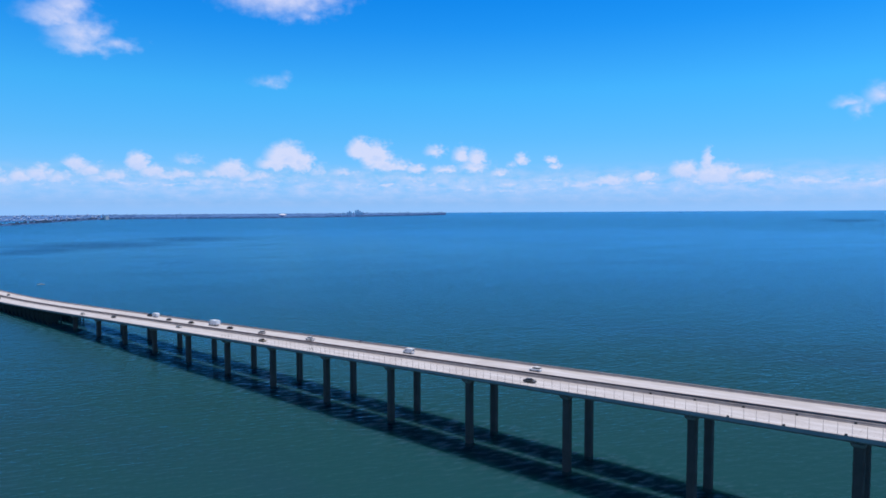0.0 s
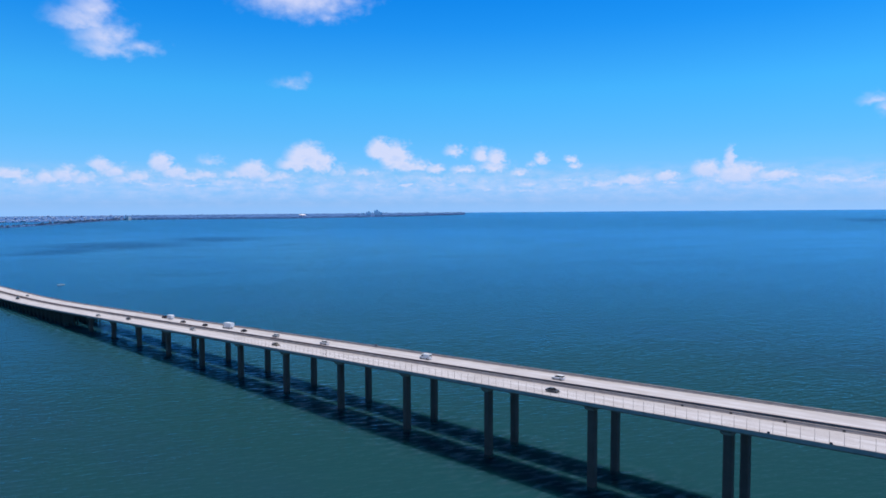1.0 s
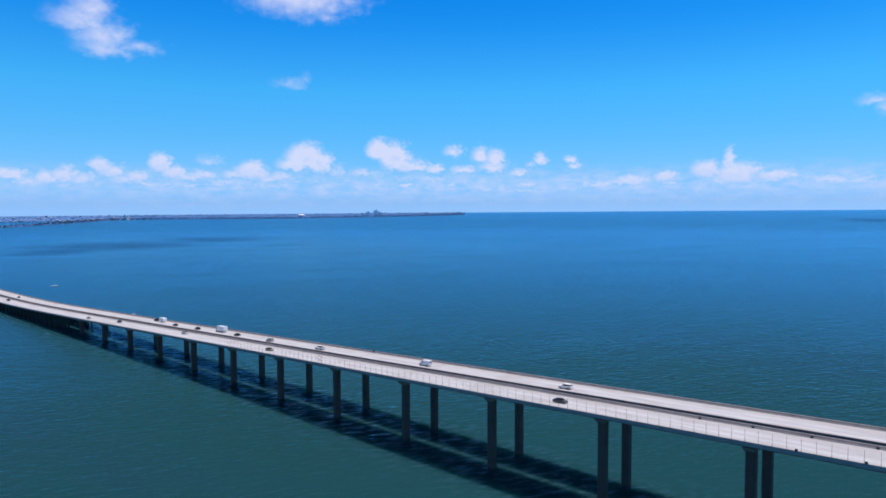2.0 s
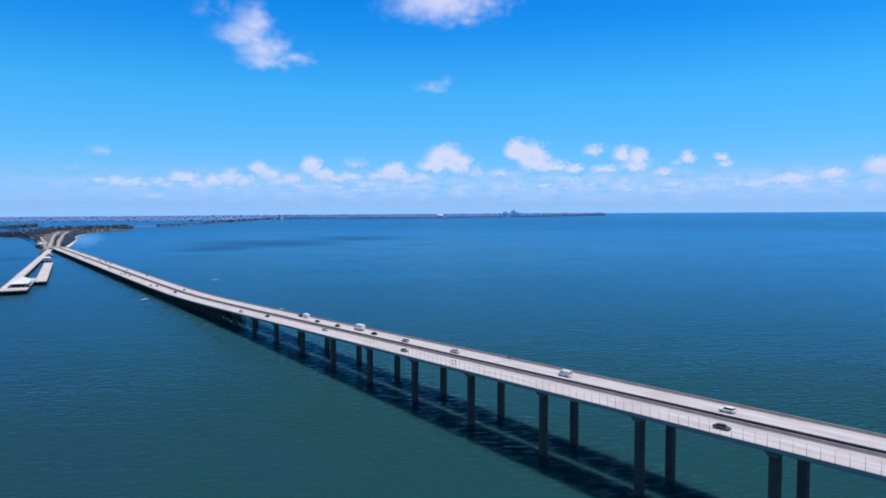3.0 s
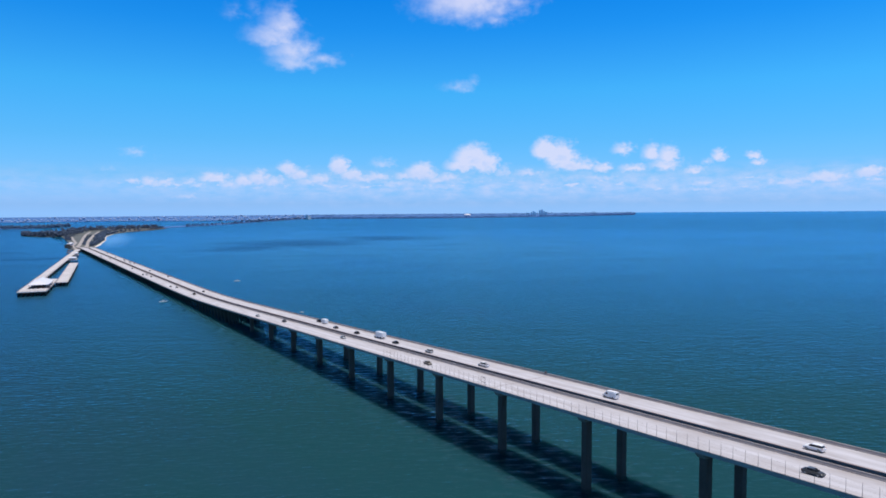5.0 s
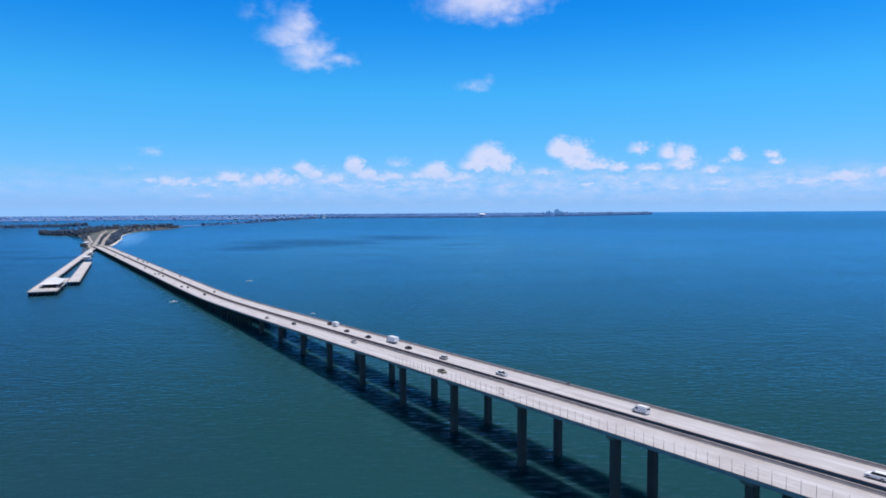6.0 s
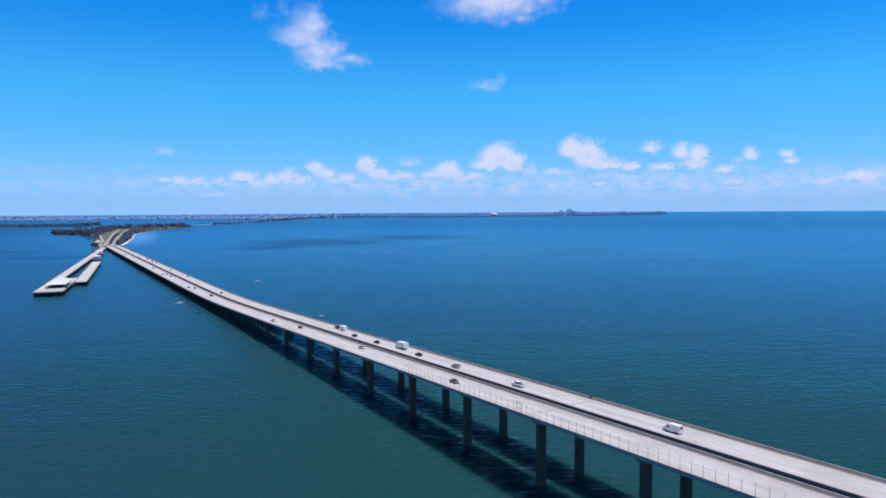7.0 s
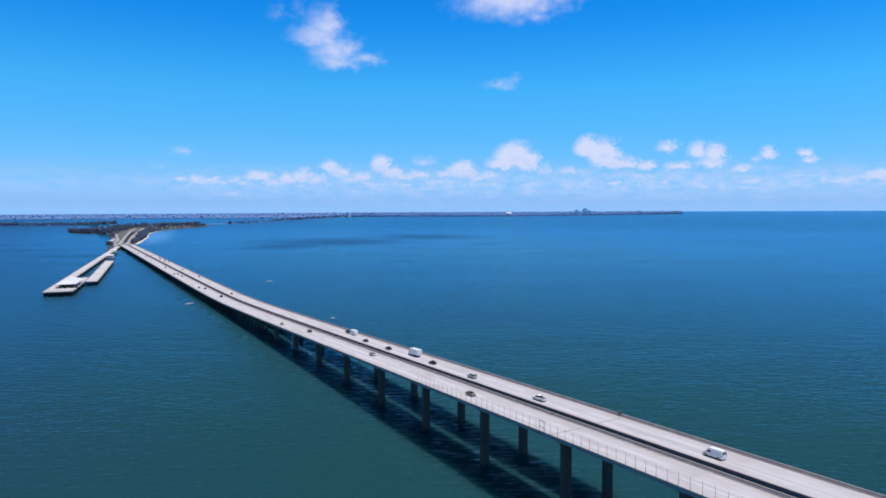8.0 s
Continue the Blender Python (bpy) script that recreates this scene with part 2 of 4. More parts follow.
def road_material():
    """Pale grooved concrete with tyre tracks along the lanes and joints' stains."""
    m = bpy.data.materials.new("pale_concrete_road")
    m.use_nodes = True
    tree = m.node_tree
    tree.nodes.clear()
    node, calc, vec, mix, ramp, noisy = graph(tree)
    at = node("ShaderNodeTexCoord").outputs["Object"]
    streak = noisy(vec("MULTIPLY", at, (1.6, 0.03, 0.1)), 1.0, 4.0, 0.6)[0]
    patch = noisy(vec("MULTIPLY", at, (0.25, 0.05, 0.1)), 1.0, 4.0, 0.65)[0]
    grain = noisy(at, 6.0, 3.0)[0]
    tone = mix(node("ShaderNodeMapRange", Value=streak, i1=0.4, i2=0.7).outputs[0], (0.455, 0.447, 0.485), (0.365, 0.357, 0.388))
    tone = mix(calc("MULTIPLY", node("ShaderNodeMapRange", Value=patch, i1=0.48, i2=0.7).outputs[0], 0.75), tone, (0.34, 0.32, 0.335))
    tone = mix(calc("MULTIPLY", grain, 0.25), tone, (0.34, 0.315, 0.325))
    across = node("ShaderNodeSeparateXYZ", Vector=at).outputs[0]
    edge = node("ShaderNodeMapRange", Value=calc("ABSOLUTE", across), i1=3.6, i2=6.4).outputs[0]
    blotch = noisy(vec("MULTIPLY", at, (0.8, 0.16, 0.1)), 1.0, 5.0, 0.7)[0]
    dirt = calc("MULTIPLY", edge, node("ShaderNodeMapRange", Value=blotch, i1=0.40, i2=0.62).outputs[0])
    tone = mix(calc("MULTIPLY", dirt, 0.7), tone, (0.28, 0.25, 0.25))
    lane = node("ShaderNodeMapRange", Value=calc("ABSOLUTE", calc("SUBTRACT", calc("ABSOLUTE", across), 2.0)), i1=1.5, i2=0.4).outputs[0]
    tone = mix(calc("MULTIPLY", lane, calc("MULTIPLY", node("ShaderNodeMapRange", Value=patch, i1=0.62, i2=0.4).outputs[0], 0.7)), tone, (0.515, 0.512, 0.56))
    shade = node("ShaderNodeBsdfPrincipled", **{"Base Color": tone, "Roughness": 0.9, "Specular IOR Level": 0.2})
    tree.links.new(node("ShaderNodeBump", Strength=0.2, Distance=0.02, Height=grain).outputs[0], shade.inputs["Normal"])
    node("ShaderNodeOutputMaterial", Surface=shade.outputs[0])
    return m


def water_material():
    """Turbid bay water: green body colour, wind waves in three sizes, cloud shadows painted in as dark streaks and
    patches.
    """
    m = bpy.data.materials.new("bay_water")
    m.use_nodes = True
    tree = m.node_tree
    tree.nodes.clear()
    node, calc, vec, mix, ramp, noisy = graph(tree)
    at = node("ShaderNodeNewGeometry").outputs["Position"]
    # crests run across the wind, which blows out over the bay
    crests = node("ShaderNodeCombineXYZ", X=vec("DOT_PRODUCT", at, (0.87, -0.5, 0)), Y=vec("DOT_PRODUCT", at, (0.5, 0.87, 0)), Z=0.0).outputs[0]
    swell = noisy(vec("MULTIPLY", crests, (0.04, 0.12, 0.0)), 1.0, 3.0)[0]
    wave = noisy(vec("MULTIPLY", crests, (0.17, 0.38, 0.0)), 1.0, 3.0, 0.5)[0]
    ripple = noisy(vec("MULTIPLY", crests, (0.9, 1.2, 0.0)), 1.0, 2.0, 0.5)[0]
    high = calc("ADD", calc("MULTIPLY", swell, 1.2), calc("ADD", calc("MULTIPLY", wave, 1.9), calc("MULTIPLY", ripple, 0.4)))
    # gusts roughen the water in bands
    gust = noisy(vec("MULTIPLY", crests, (0.0035, 0.011, 0.0)), 1.0, 3.0, 0.55)[0]
    gust = node("ShaderNodeMapRange", Value=gust, i1=0.36, i2=0.64).outputs[0]
    part = node("ShaderNodeSeparateXYZ", Vector=at).outputs
    # the close-set posts of the low trestle shelter the water among them
    lee = node("ShaderNodeMapRange", Value=calc("ABSOLUTE", calc("ADD", part[0], -7.0)), i1=21.0, i2=14.0).outputs[0]
    lee = calc("SUBTRACT", 1.0, calc("MULTIPLY", calc("MULTIPLY", lee, node("ShaderNodeMapRange", Value=part[1], i1=420.0, i2=500.0).outputs[0]), 0.75))
    normal = node("ShaderNodeBump", Strength=calc("MULTIPLY", lee, calc("MULTIPLY_ADD", gust, WAVE * 0.4, WAVE * 0.8)), Distance=1.0, Height=high).outputs[0]
    # greener on the shallow inshore side of the bridge, bluer on the open bay
    off = calc("ADD", calc("MULTIPLY", part[0], 0.4), calc("MULTIPLY", part[1], 0.35))
    open_bay = node("ShaderNodeMapRange", Value=calc("ADD", off, calc("MULTIPLY", noisy(at, 0.004, 3.0)[0], 160.0)), i1=140.0, i2=850.0).outputs[0]
    tone = mix(open_bay, GREEN_WATER, BLUE_WATER)
    # noise streaks put more cloud shadow into the body colour
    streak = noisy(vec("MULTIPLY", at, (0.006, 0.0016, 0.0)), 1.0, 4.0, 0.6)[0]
    tone = mix(calc("MULTIPLY", node("ShaderNodeMapRange", Value=streak, i1=0.52, i2=0.72).outputs[0], 0.5), tone, DARK_WATER)
    # darker, bluer body colour and weaker mirror inshore of the bridge
    west_tone = calc("MULTIPLY", node("ShaderNodeMapRange", Value=part[0], i1=20.0, i2=-260.0).outputs[0], node("ShaderNodeMapRange", Value=part[1], i1=250.0, i2=900.0).outputs[0])
    tone = mix(calc("MULTIPLY", west_tone, 0.75), tone, DARK_WATER)
    # paler water over the sand flats off the island
    flat = vec("LENGTH", vec("MULTIPLY", vec("SUBTRACT", at, (760, 1500, 0)), (1 / 800, 1 / 1150, 0)))
    flat = node("ShaderNodeMapRange", Value=calc("MULTIPLY_ADD", streak, 0.5, flat), i1=1.25, i2=0.45).outputs[0]
    tone = mix(calc("MULTIPLY", flat, 0.6), tone, SHOAL_WATER)
    # bright shallows along the island's beach
    beach = node("ShaderNodeCombineXYZ", X=vec("DOT_PRODUCT", vec("SUBTRACT", at, (130, 2380, 0)), (0.989, -0.15, 0)),
                 Y=vec("DOT_PRODUCT", vec("SUBTRACT", at, (130, 2380, 0)), (0.15, 0.989, 0)), Z=0.0).outputs[0]
    beach = vec("LENGTH", vec("MULTIPLY", vec("SUBTRACT", beach, (14, 90, 0)), (1 / 74, 1 / 800, 0)))
    beach = node("ShaderNodeMapRange", Value=calc("MULTIPLY_ADD", streak, 0.4, beach), i1=1.2, i2=0.35).outputs[0]
    tone = mix(beach, tone, BEACH_WATER)
    # cloud shadows painted into the water colour as dark patches, long and ragged
    ragged = vec("ADD", at, vec("MULTIPLY", vec("SUBTRACT", noisy(at, 0.006, 4.0, 0.6)[1], (0.5, 0.5, 0.5)), (300, 170, 0)))
    bed = None
    for x, y, w, h in ((520, 1720, 240, 250), (880, 1900, 190, 230), (330, 1560, 130, 120), (360, 1016, 60, 8), (780, 1400, 130, 20), (-98, 1420, 60, 20), (-170, 1715, 70, 24), (-130, 1450, 70, 14), (3400, 560, 120, 150)):
        one = calc("SUBTRACT", 1.0, vec("LENGTH", vec("MULTIPLY", vec("SUBTRACT", ragged, (x, y, 0)), (1 / w, 1 / h, 0))))
        bed = one if bed is None else calc("MAXIMUM", bed, one)
    bed = node("ShaderNodeMapRange", Value=bed, i1=-0.15, i2=0.6).outputs[0]
    tone = mix(calc("MULTIPLY", bed, 0.82), tone, (0.004, 0.014, 0.035))
    # small pale flecks along the crests, more where it gusts
    fleck = noisy(vec("MULTIPLY", crests, (0.10, 0.33, 0.0)), 1.0, 3.0, 0.6)[0]
    fleck = node("ShaderNodeMapRange", Value=calc("MULTIPLY_ADD", gust, 0.06, fleck), i1=0.66, i2=0.76).outputs[0]
    tone = mix(calc("MULTIPLY", fleck, calc("MULTIPLY_ADD", open_bay, 0.9, 0.04)), tone, (0.19, 0.31, 0.37))
    tone = mix(calc("MULTIPLY", gust, 0.06), tone, (0.005, 0.03, 0.05))
    chop = calc("ADD", calc("MULTIPLY", wave, 0.75), calc("ADD", calc("MULTIPLY", ripple, 1.0), calc("MULTIPLY", swell, 0.5)))
    chop = calc("SUBTRACT", chop, 1.12)
    # light spreads some metres sideways in the turbid water before it comes back up
    body = node("ShaderNodeSubsurfaceScattering", Color=tone, Scale=1.0, Radius=(6.5, 12.0, 12.0))
    body.falloff = "BURLEY"
    # mirror strength by Fresnel's law, held back at grazing angles where wave faces hide one another
    tilted = node("ShaderNodeFresnel", IOR=1.333, Normal=normal).outputs[0]
    clear = calc("MULTIPLY_ADD", tilted, 0.75, calc("MULTIPLY", node("ShaderNodeFresnel", IOR=1.333).outputs[0], 0.25))
    clear = calc("POWER", clear, 2.6)
    sheen = mix(node("ShaderNodeMapRange", Value=clear, i1=0.0, i2=0.12).outputs[0], STEEP_GLOSS, WATER_GLOSS)
    gloss = node("ShaderNodeBsdfGlossy", Color=sheen, Roughness=calc("MULTIPLY", lee, WATER_ROUGH), Normal=normal)
    held = calc("MULTIPLY", clear, calc("MULTIPLY_ADD", clear, -0.45, 1.85))
    # noise paints glints and dimmer mirror strength into the bridges' shadow band between the columns
    glint_noise = noisy(vec("MULTIPLY", crests, (0.15, 0.36, 0.0)), 1.0, 3.0, 0.55)[0]
    glint_band = node("ShaderNodeMapRange", Value=calc("ABSOLUTE", calc("ADD", part[0], -3.0)), i1=34.0, i2=14.0).outputs[0]
    glint = calc("MULTIPLY", calc("MULTIPLY", node("ShaderNodeMapRange", Value=glint_noise, i1=0.48, i2=0.66).outputs[0], glint_band), GLINT)
    glint_noise = calc("MULTIPLY", calc("MULTIPLY", calc("SUBTRACT", glint_noise, 0.53), GLINT_SWING), glint_band)
    held = calc("MULTIPLY", held, calc("MAXIMUM", calc("ADD", calc("MULTIPLY_ADD", chop, CHOP, 1.0), glint_noise), 0.1))
    held = calc("ADD", held, glint, clamp=True)
    # the painted cloud-shadow patches mirror less as well
    held = calc("MULTIPLY", held, calc("MULTIPLY_ADD", bed, -0.25, 1.0))
    held = calc("MULTIPLY", held, calc("MULTIPLY_ADD", west_tone, -0.3, 1.0))
    shade = node("ShaderNodeMixShader", i0=held, i1=body.outputs[0], i2=gloss.outputs[0])
    node("ShaderNodeOutputMaterial", Surface=shade.outputs[0])
    return m


def glass_material():
    m = bpy.data.materials.new("tinted_glass")
    m.use_nodes = True
    shade = m.node_tree.nodes["Principled BSDF"]
    shade.inputs["Base Color"].default_value = (0.012, 0.014, 0.018, 1)
    shade.inputs["Roughness"].default_value = 0.08
    return m


def paint_material(name, colour, rough=0.3):
    m = material(name, colour, rough, tuple(c * 0.9 for c in colour), 0.8, 30.0, 0.0, spec=0.5)
    return m


WAVE, WATER_ROUGH, WATER_GLOSS = 0.39, 0.30, (0.19, 0.645, 0.97)
GREEN_WATER, BLUE_WATER, DARK_WATER = (0.0095, 0.050, 0.062), (0.0140, 0.094, 0.160), (0.012, 0.041, 0.086)
SHOAL_WATER, BEACH_WATER = (0.036, 0.126, 0.155), (0.17, 0.37, 0.58)
STEEP_GLOSS, CHOP, GLINT_SWING, GLINT = (0.95, 0.75, 0.72), 0.85, 9.0, 0.075
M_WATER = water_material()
M_ROAD = road_material()
M_CONCRETE = material("weathered_concrete", (0.25, 0.19, 0.165), 0.9, (0.17, 0.125, 0.11), 0.25, 3.0)
M_PARAPET = material("parapet_concrete", (0.35, 0.315, 0.315), 0.9, (0.25, 0.22, 0.22), 0.3, 4.0)
# columns darker and browner than the caps and girders
M_COLUMN = material("dark_column_concrete", (0.135, 0.078, 0.069), 0.9, (0.085, 0.054, 0.047), 0.22, 2.0, 0.3)
# the gap-side parapet's shade tone is put into this redder concrete
M_GAPSHADE = material("gap_shade_concrete", (0.36, 0.27, 0.26), 0.9, (0.25, 0.18, 0.175), 0.3, 3.0)
# near black; also carries the shade under the low trestle decks
M_NEARBLACK = material("near_black_concrete", (0.05, 0.045, 0.04), 0.7, (0.025, 0.025, 0.022), 0.8, 4.0, 0.3)
M_STEEL = material("galvanised_steel", (0.42, 0.43, 0.45), 0.5, (0.3, 0.3, 0.32), 2.0, 20.0, 0.0, 0.6)
M_FENCE = material("dull_fence_steel", (0.13, 0.12, 0.13), 0.7, (0.09, 0.08, 0.09), 2.0, 20.0, 0.0, 0.3)
M_DARK = material("dark_fitting", (0.03, 0.03, 0.035), 0.6)
M_JOINT = material("rubber_joint", (0.34, 0.31, 0.31), 0.8)
M_TYRE = material("tyre_rubber", (0.018, 0.018, 0.019), 0.85)
M_GLASS = glass_material()
M_SAND = material("pale_sand", (0.72, 0.68, 0.62), 0.95, (0.6, 0.55, 0.48), 0.02, 0.3, 0.0)
M_GRASS = material("dry_grass", (0.135, 0.145, 0.145), 0.95, (0.055, 0.065, 0.065), 0.02, 0.2, 0.0)
# blue haze is mixed into the colour of these woods and far ground
M_LEAF = material("hazed_scrub_leaves", (0.080, 0.108, 0.165), 0.9, (0.055, 0.078, 0.12), 0.05, 0.4, 0.0, spec=0.1)
M_FARLEAF = material("hazed_woods", (0.10, 0.20, 0.38), 0.95, (0.075, 0.155, 0.31), 0.01, 0.1, 0.0, spec=0.0)
M_FARLAND = material("hazed_ground", (0.085, 0.18, 0.40), 0.95, (0.065, 0.145, 0.33), 0.01, 0.1, 0.0, spec=0.0)
M_MIDLEAF = material("hazed_mangrove_leaves", (0.075, 0.13, 0.22), 0.95, (0.055, 0.10, 0.17), 0.02, 0.2, 0.0, spec=0.0)
M_BARK = material("bark", (0.12, 0.09, 0.07), 0.9)
M_ASPHALT = material("worn_pale_asphalt", (0.36, 0.33, 0.32), 0.9, (0.26, 0.24, 0.235), 0.03, 0.5, 0.0)
M_PIERDECK = material("old_pier_concrete", (0.55, 0.53, 0.545), 0.9, (0.37, 0.36, 0.37), 0.06, 1.0, 0.1)
M_ROOF = material("white_metal_roof", (0.68, 0.68, 0.74), 0.45, (0.58, 0.58, 0.64), 0.1, 2.0, 0.0)
# the haze's blue is put into far wall colour and tower mirror finish
M_FARWALL = material("hazed_white_wall", (0.42, 0.52, 0.72), 0.8, (0.30, 0.39, 0.58), 0.02, 0.2, 0.0, vary=0.5)
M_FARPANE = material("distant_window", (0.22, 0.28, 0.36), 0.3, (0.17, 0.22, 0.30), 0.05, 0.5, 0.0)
M_TOWER = material("hazed_mirror_tower", (0.50, 0.60, 0.72), 0.3, (0.42, 0.52, 0.66), 0.02, 0.2, 0.0, 0.8, vary=0.3)
M_WHITE = paint_material("white_paint", (0.80, 0.80, 0.82))
M_SILVER = paint_material("silver_paint", (0.42, 0.43, 0.45), 0.28)
M_BLACK = paint_material("black_paint", (0.014, 0.014, 0.016), 0.22)
M_GREY = paint_material("dark_grey_paint", (0.06, 0.062, 0.068), 0.28)
M_TAN = paint_material("bronze_paint", (0.20, 0.17, 0.13), 0.3)
M_RED = paint_material("red_lens", (0.35, 0.01, 0.01), 0.25)
M_LAMP = paint_material("clear_lens", (0.75, 0.75, 0.72), 0.15)


# ---- mesh helpers ----
def mesh_of(name, bm, mat):
    data = bpy.data.meshes.new(name)
    bm.to_mesh(data)
    bm.free()
    data.materials.append(mat)
    return data


def part(name, bm, mat, parent=None, label="", smooth=False):
    """Links a bmesh as one mesh object, under a thing or a part where one is given."""
    data = mesh_of(name, bm, mat)
    if smooth:
        data.shade_smooth()
    ob = new(name, data)
    ob.parent = parent
    if label:
        ob["label"] = label
    return ob


def share(name, data, parent, m):
    ob = new(name, data)
    ob.parent, ob.matrix_basis = parent, m
    return ob


def box(bm, x0, x1, y0, y1, z0, z1):
    v = [bm.verts.new((x, y, z)) for z in (z0, z1) for x, y in ((x0, y0), (x1, y0), (x1, y1), (x0, y1))]
    for f in ((3, 2, 1, 0), (4, 5, 6, 7), (0, 1, 5, 4), (1, 2, 6, 5), (2, 3, 7, 6), (3, 0, 4, 7)):
        bm.faces.new([v[i] for i in f])
    return v


def tube(bm, a, b, ra, rb, sides=8):
    a, b = Vector(a), Vector(b)
    q = (b - a).to_track_quat("Z", "Y")
    rings = []
    for c, r in ((a, ra), (b, rb)):
        rings.append([bm.verts.new(c + q @ Vector((r * math.cos(2 * math.pi * k / sides), r * math.sin(2 * math.pi * k / sides), 0))) for k in range(sides)])
    for k in range(sides):
        j = (k + 1) % sides
        bm.faces.new((rings[0][k], rings[0][j], rings[1][j], rings[1][k]))
    bm.faces.new(rings[0][::-1])
    bm.faces.new(rings[1])


def prism(bm, outline, z0, z1, top=1.0):
    """An upright prism over a plan outline (counter-clockwise), its top drawn in by a factor."""
    cx, cy = sum(p[0] for p in outline) / len(outline), sum(p[1] for p in outline) / len(outline)
    low = [bm.verts.new((x, y, z0)) for x, y in outline]
    up = [bm.verts.new((cx + (x - cx) * top, cy + (y - cy) * top, z1)) for x, y in outline]
    n = len(outline)
    for k in range(n):
        bm.faces.new((low[k], low[(k + 1) % n], up[(k + 1) % n], up[k]))
    bm.faces.new(low[::-1])
    bm.faces.new(up)


def ball():
    """Corners and faces of a small icosahedron ball."""
    bm = bmesh.new()
    bmesh.ops.create_icosphere(bm, subdivisions=1, radius=1.0)
    found = [v.co.copy() for v in bm.verts], [[v.index for v in f.verts] for f in bm.faces]
    bm.free()
    return found


BALL = ball()


def lump(verts, faces, c, r, rng, squash=0.7):
    """A small uneven clump of leaves, added to plain lists."""
    base = len(verts)
    for v in BALL[0]:
        k = r * rng.uniform(0.6, 1.15)
        verts.append((c[0] + v.x * k, c[1] + v.y * k, c[2] + v.z * k * squash))
    faces += [[base + i for i in f] for f in BALL[1]]


def trunk_of(verts, faces, x, y, z0, z1, r0, r1):
    base = len(verts)
    for z, r in ((z0, r0), (z1, r1)):
        verts += [(x + r * math.cos(a), y + r * math.sin(a), z) for a in (0, 1.26, 2.51, 3.77, 5.03)]
    faces += [[base + k, base + (k + 1) % 5, base + 5 + (k + 1) % 5, base + 5 + k] for k in range(5)]


# ---- sea ----
EYE_X, EYE_Y, EYE_Z = -150.0, -20.0, 86.5


def sea_level(x, y):
    """Flat out to 2.5 km; from there the sheet lifts so that its rim, 4.9 km off, stands at the true horizon."""
    r = math.hypot(x - EYE_X, y - EYE_Y)
    if r < 2500:
        return 0.0
    rim_level = EYE_Z + 4925 * math.radians(-0.19 + (0.13 * (x - EYE_X) - 0.14 * (y - EYE_Y)) / r)
    return rim_level * 1.23 * (1 - r / (r + 1.5e-6 * (r - 2500) ** 3))


def build_sea():
    bm = bmesh.new()
    radii = [60 * 1.115 ** k for k in range(36)]
    radii = [r for r in radii if r < 2450] + [2500 + 100 * k for k in range(24)] + [4925]
    seg = 128
    hub = bm.verts.new((EYE_X, EYE_Y, 0))
    last = None
    for r in radii:
        ring = []
        for k in range(seg):
            x, y = EYE_X + r * math.sin(2 * math.pi * k / seg), EYE_Y + r * math.cos(2 * math.pi * k / seg)
            ring.append(bm.verts.new((x, y, sea_level(x, y))))
        for k in range(seg):
            j = (k + 1) % seg
            if last is None:
                bm.faces.new((hub, ring[j], ring[k]))
            else:
                bm.faces.new((last[k], last[j], ring[j], ring[k]))
        last = ring
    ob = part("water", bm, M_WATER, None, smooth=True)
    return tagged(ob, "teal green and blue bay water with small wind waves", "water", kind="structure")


build_sea()

# ---- the twin road bridges ----
SPAN = 41.15
FIRST, LAST = -4, 41


def deck_level(y):
    """Road level: falls at 3.9 per cent, then runs out level over the low trestle."""
    a = 30 - 0.0393 * y - 6.3
    return 6.7 + (a + math.sqrt(a * a + 9)) / 2


def extrude(bm, section, y0, y1, steps, lift=deck_level):
    """A section (x, z over road level), counter-clockwise seen from the south, swept along the bridge."""
    rings = []
    for k in range(steps + 1):
        y = y0 + (y1 - y0) * k / steps
        rings.append([bm.verts.new((x, y, z + lift(y))) for x, z in section])
    n = len(section)
    for a, b in zip(rings, rings[1:]):
        for k in range(n):
            bm.faces.new((a[k], a[(k + 1) % n], b[(k + 1) % n], b[k])[::-1])
    bm.faces.new(rings[0])
    bm.faces.new(rings[-1][::-1])
    bmesh.ops.recalc_face_normals(bm, faces=bm.faces[:])


GIRDER = [(-2.7, -2.05), (2.7, -2.05), (3.6, -0.404), (-3.6, -0.404)]


def deck_sections(half):
    """Slab and both parapets of a deck, by its half width."""
    slab = [(-half, -0.24), (-3.7, -0.40), (3.7, -0.40), (half, -0.24), (half, 0.0), (-half, 0.0)]
    east = [(half + x, z) for x, z in ((0.04, -0.26), (0.04, 0.79), (0.0, 0.83), (-0.24, 0.83), (-0.28, 0.79), (-0.38, 0.34), (-0.50, 0.10), (-0.50, 0.004), (0.004, 0.004), (0.004, -0.26))][::-1]
    west = [(-x, z) for x, z in east][::-1]
    return slab, west, east


def shaft_outline(wx, wy, cut):
    a, b = wx / 2, wy / 2
    return [(-a + cut, -b), (a - cut, -b), (a, -b + cut), (a, b - cut), (a - cut, b), (-a + cut, b), (-a, b - cut), (-a, -b + cut)]


